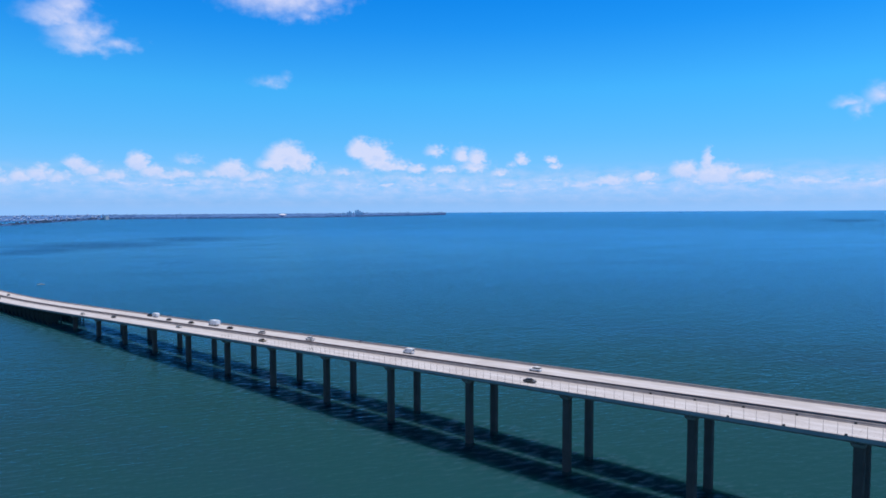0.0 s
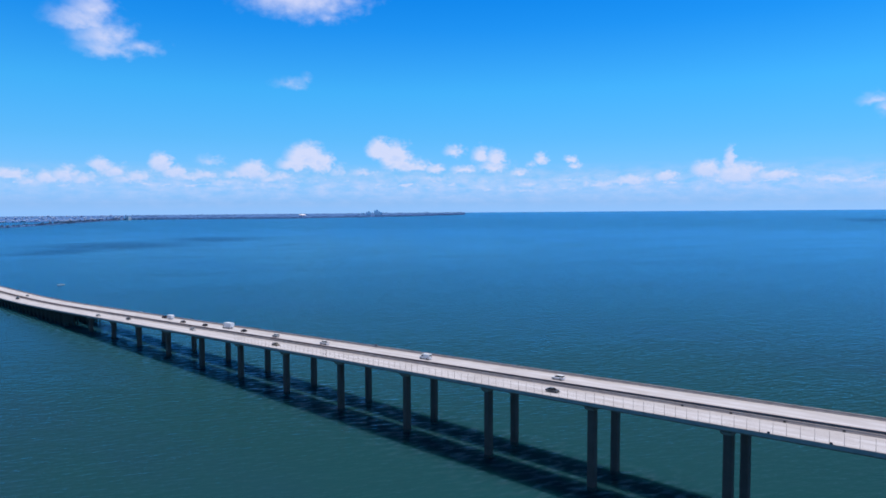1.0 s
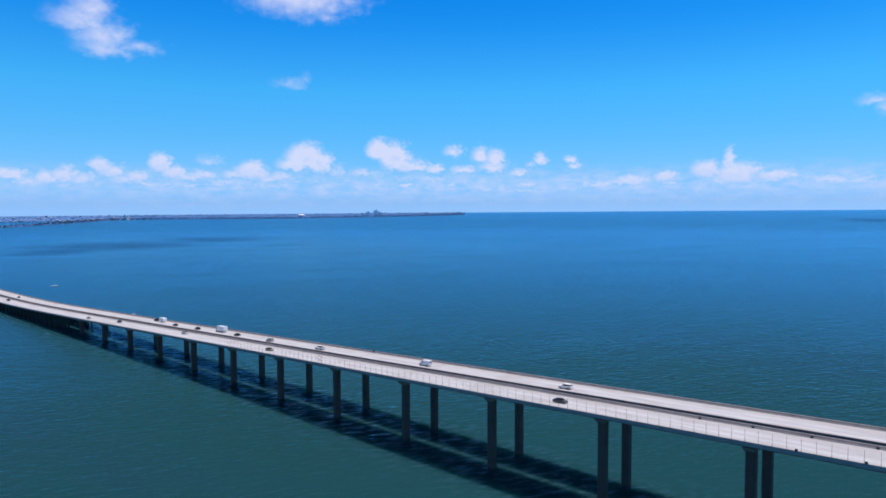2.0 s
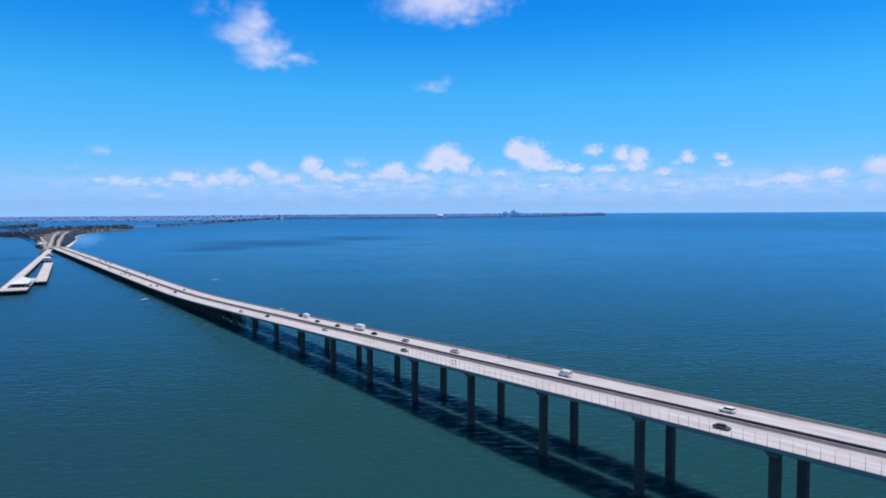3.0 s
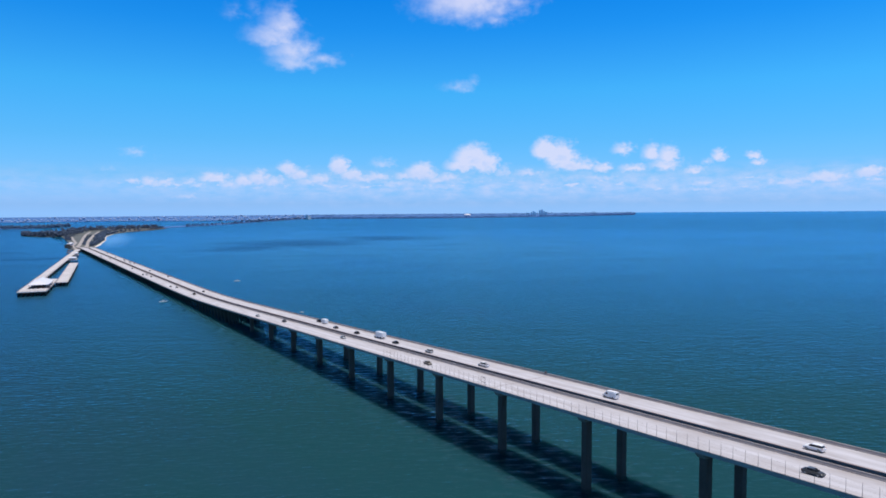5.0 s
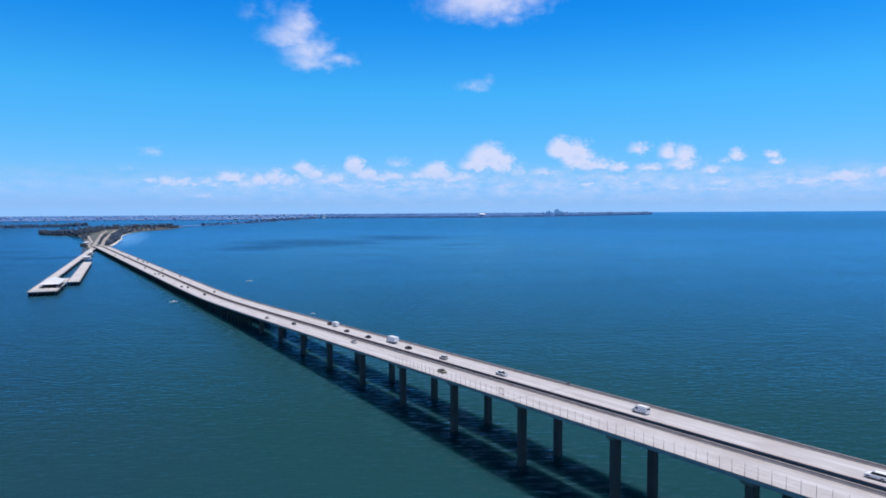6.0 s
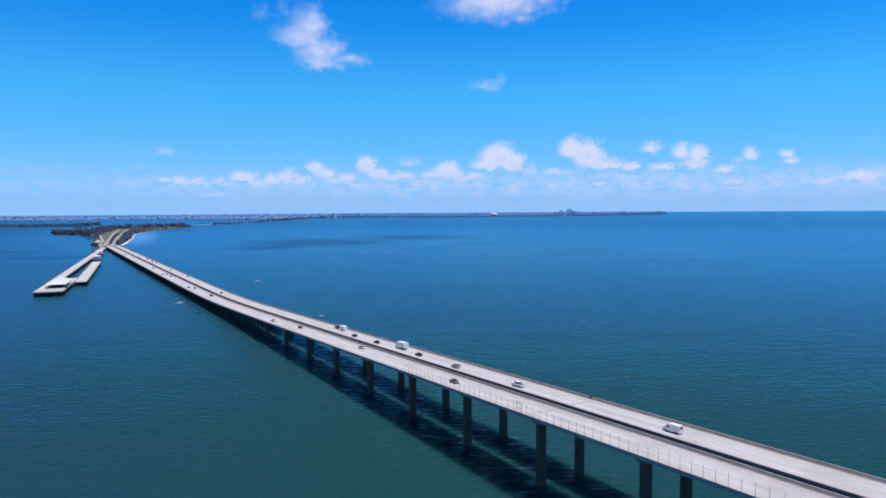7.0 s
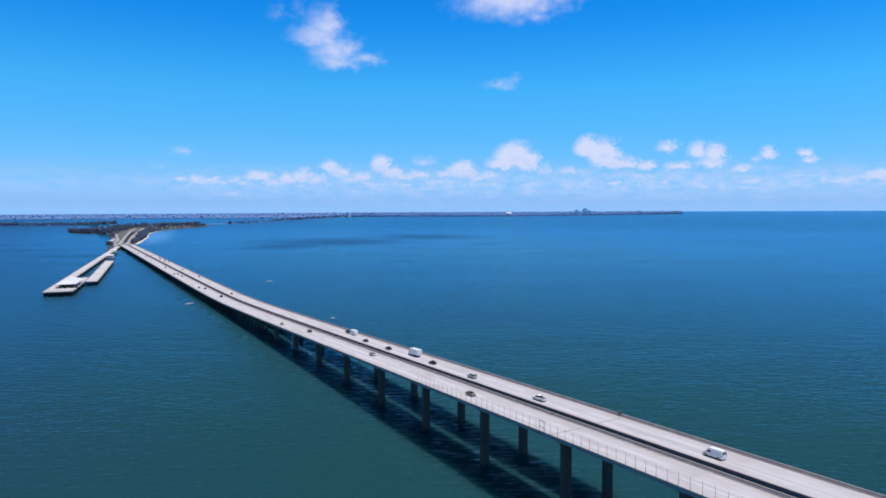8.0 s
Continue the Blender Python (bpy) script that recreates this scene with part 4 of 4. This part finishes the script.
def hip_roof(bm, x0, x1, y0, y1, z, rise, over=1.2):
    x0, x1, y0, y1 = x0 - over, x1 + over, y0 - over, y1 + over
    w = min(x1 - x0, y1 - y0) / 2
    base = [(x0, y0), (x1, y0), (x1, y1), (x0, y1)]
    low = [bm.verts.new((x, y, z - 0.35)) for x, y in base]
    mid = [bm.verts.new((x, y, z)) for x, y in base]
    if y1 - y0 > x1 - x0:
        ridge = [bm.verts.new(((x0 + x1) / 2, y0 + w, z + rise)), bm.verts.new(((x0 + x1) / 2, y1 - w, z + rise))]
        faces = [(mid[0], mid[1], ridge[0]), (mid[1], mid[2], ridge[1], ridge[0]), (mid[2], mid[3], ridge[1]), (mid[3], mid[0], ridge[0], ridge[1])]
    else:
        ridge = [bm.verts.new((x0 + w, (y0 + y1) / 2, z + rise)), bm.verts.new((x1 - w, (y0 + y1) / 2, z + rise))]
        faces = [(mid[0], mid[1], ridge[1], ridge[0]), (mid[1], mid[2], ridge[1]), (mid[2], mid[3], ridge[0], ridge[1]), (mid[3], mid[0], ridge[0])]
    for f in faces:
        bm.faces.new(f)
    for k in range(4):
        bm.faces.new((low[k], low[(k + 1) % 4], mid[(k + 1) % 4], mid[k]))
    bm.faces.new(low[::-1])


def build_shelter(x0, x1, y0, y1, base, high, label, filled=True):
    hut = new("pier_shelter")
    hut.matrix_basis = PIER_TURN
    tagged(hut, label, "shelter", "shelters on the pier")
    bm = bmesh.new()
    hip_roof(bm, x0, x1, y0, y1, base + high, (x1 - x0) * 0.25)
    part("roof", bm, M_ROOF, hut, "white metal hip roof")
    for x in (x0, x1):
        for k in range(4):
            y = y0 + (y1 - y0) * k / 3
            bm = bmesh.new()
            box(bm, x - 0.2, x + 0.2, y - 0.2, y + 0.2, base, base + high - 0.3)
            part("post", bm, M_PARAPET, hut)
    if filled:
        # added dark block stands in for the shade inside the open shelter
        bm = bmesh.new()
        box(bm, x0 + 4, x1 - 4, y0 + 8, y1 - 4, base, base + high - 0.4)
        part("shop_wall", bm, M_DARK, hut)
        for q in range(4):
            bm = bmesh.new()
            box(bm, x0 + 2 + q * 5, x0 + 4.6 + q * 5, y0 - 0.2, y0 + 1.2, base, base + 1.5)
            part("table", bm, M_COLUMN, hut)
    return hut


build_fishing_pier()
build_shelter(2.5, 19.5, 30.0, 84.0, 4.0, 4.2, "open shelter with a broad white roof at the pier's end")


def build_cut_pier():
    """The length of old trestle left standing apart beside the pier."""
    pier = new("fishing_pier")
    a, b = Vector((-92.5, 873.0, 0)), Vector((-54.5, 1206.0, 0))
    pier.matrix_basis = Matrix.Translation(a + Vector((0, 0, 1.2))) @ Matrix.Rotation(math.atan2(-(b - a).x, (b - a).y), 4, "Z")
    tagged(pier, "detached length of old concrete trestle on piles", "pier", "fishing piers")
    n, length = 14, (b - a).length
    for k in range(n):
        y0, y1 = length * k / n, length * (k + 1) / n
        bm = bmesh.new()
        box(bm, -6.3, 6.3, y0 + 0.05, y1 - 0.05, 3.1, 4.0)
        part("deck_slab", bm, M_PIERDECK, pier)
        bm = bmesh.new()
        pile_row(bm, -5.3, 5.3, y0 + 1.5, 3.096, 4, 0.6)
        part("pile_row", bm, M_NEARBLACK, pier)
        for x in (-6.1, 6.1):
            bm = bmesh.new()
            box(bm, x - 0.15, x + 0.15, y0 + 0.05, y1 - 0.05, 4.004, 4.7)
            part("curb", bm, M_PARAPET, pier)


build_cut_pier()


def build_platform(x0, x1, y0, y1, roofing=M_ROOF):
    plat = new("pier_platform")
    plat.matrix_basis = PIER_TURN
    tagged(plat, "small roofed side platform on piles beside the pier", "platform", "side platforms")
    bm = bmesh.new()
    box(bm, x0, x1, y0, y1, 3.2, 4.0)
    part("deck_slab", bm, M_PIERDECK, plat)
    bm = bmesh.new()
    pile_row(bm, x0 + 1, x1 - 1, y0 + 1, 3.19, 3, 0.5)
    pile_row(bm, x0 + 1, x1 - 1, y1 - 1, 3.19, 3, 0.5)
    part("pile_row", bm, M_NEARBLACK, plat)
    bm = bmesh.new()
    hip_roof(bm, x0 + 2, x1 - 2, y0 + 3, y1 - 3, 7.2, 1.0)
    part("roof", bm, roofing, plat)
    for x in (x0 + 2, x1 - 2):
        for y in (y0 + 3, y1 - 3):
            bm = bmesh.new()
            box(bm, x - 0.15, x + 0.15, y - 0.15, y + 0.15, 4.0, 6.9)
            part("post", bm, M_COLUMN, plat)


build_platform(5.65, 19.0, 508.0, 545.0)
build_platform(5.65, 13.0, 655.0, 690.0)
build_platform(-14.0, -5.25, 760.0, 800.0, M_BARK)


# ---- boats and floats ----
def build_boat(x, y, turn, length, label, wake=False):
    boat = new("motor_boat")
    boat.matrix_basis = pose(x, y, 0, 0, 0, turn)
    tagged(boat, label, "boat", "boats on the bay")
    bm = bmesh.new()
    k = length / 7
    loft(bm, [[(w * k, y * k, z * k) for w, z in ((-b, 0.75), (-b * 0.85, 0.1), (0, -0.25), (b * 0.85, 0.1), (b, 0.75))]
              for y, b in ((-3.5, 1.1), (-1, 1.25), (1.5, 1.1), (2.8, 0.6), (3.5, 0.08))])
    part("hull", bm, M_WHITE, boat)
    bm = bmesh.new()
    box(bm, -0.5 * k, 0.5 * k, -0.6 * k, 0.5 * k, 0.7 * k, 1.25 * k)
    part("cabin", bm, M_WHITE, boat)
    bm = bmesh.new()
    box(bm, -0.46 * k, 0.46 * k, 0.5 * k, 0.54 * k, 1.0 * k, 1.5 * k)
    part("windscreen", bm, M_GLASS, boat)
    bm = bmesh.new()
    box(bm, -0.55 * k, 0.55 * k, -0.8 * k, 0.5 * k, 1.72 * k, 1.78 * k)
    for s in (-0.45, 0.45):
        box(bm, (s - 0.03) * k, (s + 0.03) * k, -0.7 * k, -0.64 * k, 0.7 * k, 1.75 * k)
    part("canopy", bm, M_WHITE, boat)
    return boat


build_boat(-21.0, 660.0, -78, 7.5, "long white motor boat lying on the bay")
build_boat(93.4, 810.0, -100, 8.0, "small white motor boat crossing the open bay")
build_boat(63.8, 519.0, 60, 4.0, "tiny white skiff on the open bay")


# ---- island, causeway and far shores ----
def strip(bm, left, right, z, thick=2.0):
    """Land between two banks, each a list of (x, y)."""
    tops = [[bm.verts.new((x, y, sea_level(x, y) + z)) for x, y in bank] for bank in (left, right)]
    lows = [[bm.verts.new((x, y, sea_level(x, y) - thick)) for x, y in bank] for bank in (left, right)]
    for k in range(len(left) - 1):
        bm.faces.new((tops[0][k], tops[1][k], tops[1][k + 1], tops[0][k + 1]))
        bm.faces.new((lows[0][k], tops[0][k], tops[0][k + 1], lows[0][k + 1]))
        bm.faces.new((tops[1][k], lows[1][k], lows[1][k + 1], tops[1][k + 1]))
    for k in (0, -1):
        bm.faces.new((lows[0][k], lows[1][k], tops[1][k], tops[0][k]))
    bmesh.ops.recalc_face_normals(bm, faces=bm.faces[:])


def between(points, t):
    """A place t (0 to 1) along a list of points."""
    s = t * (len(points) - 1)
    k = min(int(s), len(points) - 2)
    return [a + (b - a) * (s - k) for a, b in zip(points[k], points[k + 1])]


def rim(bank):
    """The same bank moved out to the horizon."""
    out = []
    for x, y in bank:
        k = 4915 / math.hypot(x - EYE_X, y - EYE_Y)
        out.append((EYE_X + (x - EYE_X) * k, EYE_Y + (y - EYE_Y) * k))
    return out


def land(name, left, right, z, mat, label, category, rows=1):
    bm = bmesh.new()
    for k in range(rows):
        a, b = k / rows, (k + 1) / rows
        near = [(l[0] + (r[0] - l[0]) * a, l[1] + (r[1] - l[1]) * a) for l, r in zip(left, right)]
        far = [(l[0] + (r[0] - l[0]) * b, l[1] + (r[1] - l[1]) * b) for l, r in zip(left, right)]
        strip(bm, near, far, z)
    return tagged(part(name, bm, mat), label, category, kind="structure")


def finer(bank, n=4):
    """A bank with more points along it."""
    return [tuple(between(bank, k / ((len(bank) - 1) * n))) for k in range((len(bank) - 1) * n + 1)]


ISLE_L = [(-18, 1640), (-18, 1878), (4, 2118), (12, 2400), (18, 2612), (20, 2720), (-20, 2880), (60, 3230), (250, 3330), (440, 3290)]
ISLE_R = [(26, 1640), (40, 1860), (78, 2080), (112, 2300), (135, 2500), (160, 2670), (205, 2845), (267, 2970), (390, 3090), (470, 3200)]
land("ground", ISLE_L, ISLE_R, 1.6, M_GRASS, "scrubby low causeway island with dry grass", "island")
SAND_L = [(38, 1852), (58, 1962), (78, 2080), (112, 2300), (135, 2500), (160, 2670), (205, 2845)]
land("ground", SAND_L, [(x + max(2, 6 - 0.8 * k) + 2 * (k % 2), y - 2) for k, (x, y) in enumerate(SAND_L)], 0.6, M_SAND, "pale sand beach along the island", "beach")
WEST_L = [(-92, 2840), (-60, 2775), (-20, 2710), (40, 2700)]
land("ground", [(x - 4, y + 110) for x, y in WEST_L], WEST_L, 1.2, M_GRASS, "wooded spit of the island", "island")
CAUSE = [(440, 3225), (579, 3290), (793, 3382), (977, 3502), (1153, 3600), (1345, 3690)]
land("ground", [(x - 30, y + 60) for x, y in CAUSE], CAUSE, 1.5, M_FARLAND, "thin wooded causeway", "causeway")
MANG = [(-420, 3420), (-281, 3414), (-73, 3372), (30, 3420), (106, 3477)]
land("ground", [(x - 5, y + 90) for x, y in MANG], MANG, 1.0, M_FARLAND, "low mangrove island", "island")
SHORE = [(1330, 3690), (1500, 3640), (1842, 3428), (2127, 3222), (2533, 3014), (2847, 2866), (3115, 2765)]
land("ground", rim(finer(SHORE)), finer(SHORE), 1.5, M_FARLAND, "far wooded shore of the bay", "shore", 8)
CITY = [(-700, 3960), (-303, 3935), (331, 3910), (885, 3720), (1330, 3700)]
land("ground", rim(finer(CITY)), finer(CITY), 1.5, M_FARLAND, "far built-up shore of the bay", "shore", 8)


def road(left, right, label):
    bm = bmesh.new()
    strip(bm, left, right, 1.85, -1.5)
    tagged(part("road", bm, M_ASPHALT), label, "road", kind="structure")


def ramp_to_land():
    """Both carriageways come off the trestle onto the island."""
    for x0 in (-5, 11.6):
        bm = bmesh.new()
        y = LAST * SPAN + (0 if x0 > 5 else -1.0)
        for a, b, za, zb in ((y + 0.05, y + 60, deck_level(y) - 0.02, 5.2), (y + 60, y + 150, 5.2, 2.1)):
            v = [bm.verts.new(p) for p in ((x0, a, za), (x0 + 10, a, za), (x0 + 10, b, zb), (x0, b, zb), (x0 - 2, a, 0.5), (x0 + 12, a, 0.5), (x0 + 12, b, 0.5), (x0 - 2, b, 0.5))]
            for f in ((0, 1, 2, 3), (4, 0, 3, 7), (1, 5, 6, 2), (4, 5, 1, 0), (2, 6, 7, 3)):
                bm.faces.new([v[i] for i in f])
        bmesh.ops.remove_doubles(bm, verts=bm.verts[:], dist=0.01)
        bmesh.ops.recalc_face_normals(bm, faces=bm.faces[:])
        tagged(part("road", bm, M_ASPHALT), "pale road running off the bridge onto the island", "road", kind="structure")


ramp_to_land()
for dx in (0, 19):
    line = [(-5 + dx, 1838), (7 + dx, 1924), (48 + dx, 2314), (98 + dx * 1.6, 2787), (146 + dx * 1.6, 3080)]
    road(line, [(x + 9, y - 2) for x, y in line], "pale divided highway across the island")
line = [(-13, 1700), (-9, 1900), (16, 2118), (30, 2400), (44, 2640)]
road(line, [(x + 7, y - 1) for x, y in line], "pale access road to the fishing pier")


def woods(name, banks, count, size, mat, label, seed, trunk=True, fine=False):
    """Many small trees, each a trunk with limbs and an uneven crown of clumps, between two banks."""
    rng = random.Random(seed)
    verts, faces = [], []
    for _ in range(count):
        t, s = rng.random(), rng.random()
        a, b = between(banks[0], t), between(banks[1], t)
        x, y = a[0] + (b[0] - a[0]) * s, a[1] + (b[1] - a[1]) * s
        z, h = sea_level(x, y) + 1.0, size * rng.uniform(0.4, 1.3)
        if trunk:
            trunk_of(verts, faces, x, y, z - 0.5, z + h * 0.6, h * 0.04, h * 0.02)
        for _ in range(rng.randint(7, 11) if fine else rng.randint(3, 5)):
            wide, big = (0.42, rng.uniform(0.12, 0.27)) if fine else (0.5, rng.uniform(0.22, 0.42))
            lump(verts, faces, (x + rng.uniform(-wide, wide) * h, y + rng.uniform(-wide, wide) * h, z + h * rng.uniform(0.15, 0.95)), h * big, rng)
    data = bpy.data.meshes.new(name)
    data.from_pydata(verts, [], faces)
    data.materials.append(mat)
    return tagged(new(name, data), label, "trees", kind="stuff")


woods("island_woods", (WEST_L, [(x, y + 90) for x, y in WEST_L]), 190, 15, M_LEAF, "dense dark scrub trees on the island spit", 3, fine=True)
woods("island_woods", ([(60, 2790), (90, 2900), (150, 3120), (260, 3170), (440, 3240)], [(-40, 2940), (60, 3200), (150, 3290), (280, 3320), (440, 3280)]), 320, 13, M_LEAF, "dark trees over the island", 4, fine=True)
woods("island_woods", ([(82, 2080), (110, 2300), (133, 2500), (158, 2670), (203, 2845), (265, 2970), (388, 3090), (460, 3195)], [(62, 2080), (88, 2300), (112, 2500), (140, 2680), (170, 2870), (215, 3080), (360, 3140), (440, 3215)]), 230, 12, M_LEAF, "dark scrub trees along the beach", 5, fine=True)
woods("island_woods", ([(8, 2300), (14, 2450), (22, 2612), (60, 2790)], [(22, 2300), (28, 2450), (40, 2612), (90, 2800)]), 70, 6, M_LEAF, "scattered scrub between the roads", 6, fine=True)
woods("island_woods", ([(37, 1870), (54, 1960), (76, 2080)], [(30, 1870), (42, 1950), (60, 2080)]), 60, 8, M_LEAF, "low scrub between the road and the beach", 12, fine=True)
woods("island_woods", ([(24, 1924), (65, 2314), (125, 2787)], [(18, 1924), (59, 2314), (110, 2787)]), 90, 5, M_LEAF, "low bushes along the road's median", 13, fine=True)
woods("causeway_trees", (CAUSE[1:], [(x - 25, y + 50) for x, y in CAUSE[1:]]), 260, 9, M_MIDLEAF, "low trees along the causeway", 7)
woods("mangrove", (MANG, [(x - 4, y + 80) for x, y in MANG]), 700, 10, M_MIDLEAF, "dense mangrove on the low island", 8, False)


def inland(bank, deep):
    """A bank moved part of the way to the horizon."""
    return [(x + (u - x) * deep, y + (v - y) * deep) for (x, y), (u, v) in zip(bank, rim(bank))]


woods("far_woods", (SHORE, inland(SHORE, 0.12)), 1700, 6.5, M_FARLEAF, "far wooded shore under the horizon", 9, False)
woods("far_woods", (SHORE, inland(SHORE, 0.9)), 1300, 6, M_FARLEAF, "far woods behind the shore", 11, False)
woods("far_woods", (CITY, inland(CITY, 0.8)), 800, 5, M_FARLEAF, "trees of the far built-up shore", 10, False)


def far_building(x, y, w, d, h, mat, label, group, skew=0, pitch=0.0):
    """A plain far block with a parapet and bands of windows."""
    house = new("building")
    z = sea_level(x, y) + 1.0
    turn = math.degrees(math.atan2(-(x - EYE_X), y - EYE_Y))
    house.matrix_basis = pose(x, y, z, 0, 0, turn + skew)
    tagged(house, label, "building", group)
    bm = bmesh.new()
    box(bm, -w / 2, w / 2, -d / 2, d / 2, -1.5, h)
    part("wall", bm, mat, house)
    bm = bmesh.new()
    if pitch:
        hip_roof(bm, -w / 2 - 0.3, w / 2 + 0.3, -d / 2 - 0.3, d / 2 + 0.3, h, pitch)
    else:
        box(bm, -w / 2 - 0.3, w / 2 + 0.3, -d / 2 - 0.3, d / 2 + 0.3, h, h + 0.8)
    part("roof", bm, mat, house)
    for k in range(max(1, int(h / 4.5))):
        bm = bmesh.new()
        box(bm, -w * 0.4, w * 0.4, -d / 2 - 0.12, -d / 2 + 0.1, k * 4.5 + 2.2, k * 4.5 + 2.8)
        part("window_band", bm, M_FARPANE, house)
    return house


rng = random.Random(21)
for k in range(320):
    t = (k + rng.random()) / 320
    x, y = between(inland(CITY, 0.75 * rng.random() ** 2), t)
    tall = rng.random() ** 4
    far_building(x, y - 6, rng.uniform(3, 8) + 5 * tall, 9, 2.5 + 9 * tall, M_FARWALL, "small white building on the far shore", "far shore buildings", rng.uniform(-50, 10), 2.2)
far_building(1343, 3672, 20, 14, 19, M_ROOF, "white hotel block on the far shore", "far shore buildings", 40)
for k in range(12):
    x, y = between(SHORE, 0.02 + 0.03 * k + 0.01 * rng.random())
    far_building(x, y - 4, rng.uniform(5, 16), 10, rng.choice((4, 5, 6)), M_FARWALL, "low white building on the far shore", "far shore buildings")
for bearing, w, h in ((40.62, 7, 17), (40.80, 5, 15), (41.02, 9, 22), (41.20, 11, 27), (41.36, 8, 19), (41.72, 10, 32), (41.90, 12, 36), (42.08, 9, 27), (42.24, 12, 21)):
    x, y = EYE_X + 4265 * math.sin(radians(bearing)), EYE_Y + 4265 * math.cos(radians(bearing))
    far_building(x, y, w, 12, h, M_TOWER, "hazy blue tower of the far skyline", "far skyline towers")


def build_dome(x, y):
    dome = new("stadium")
    dome.location = (x, y, sea_level(x, y))
    tagged(dome, "low white stadium dome on the far shore", "stadium")
    bm = bmesh.new()
    tube(bm, (0, 0, 0), (0, 0, 10), 22, 22, 24)
    part("wall", bm, M_FARWALL, dome)
    bm = bmesh.new()
    bmesh.ops.create_uvsphere(bm, u_segments=24, v_segments=10, radius=22)
    bmesh.ops.bisect_plane(bm, geom=bm.verts[:] + bm.edges[:] + bm.faces[:], plane_co=(0, 0, 0), plane_no=(0, 0, -1), clear_outer=True)
    for v in bm.verts:
        v.co.z = v.co.z * 0.34 + 10
    part("roof", bm, M_ROOF, dome, "white fabric dome", smooth=True)


build_dome(2288, 3392)
for x, y, w, h in ((-17, 1800, 9, 5), (-20, 1850, 12, 6), (-14, 1905, 8, 5)):
    far_building(x, y, w, 9, h, M_BARK, "small brown building at the pier entrance", "huts at the pier entrance")
for x, y, w, h in ((-6, 1962, 11, 5), (3, 2046, 9, 4)):
    far_building(x, y, w, 10, h, M_ROOF, "small white-roofed building at the pier entrance", "huts at the pier entrance", 20, 1.6)
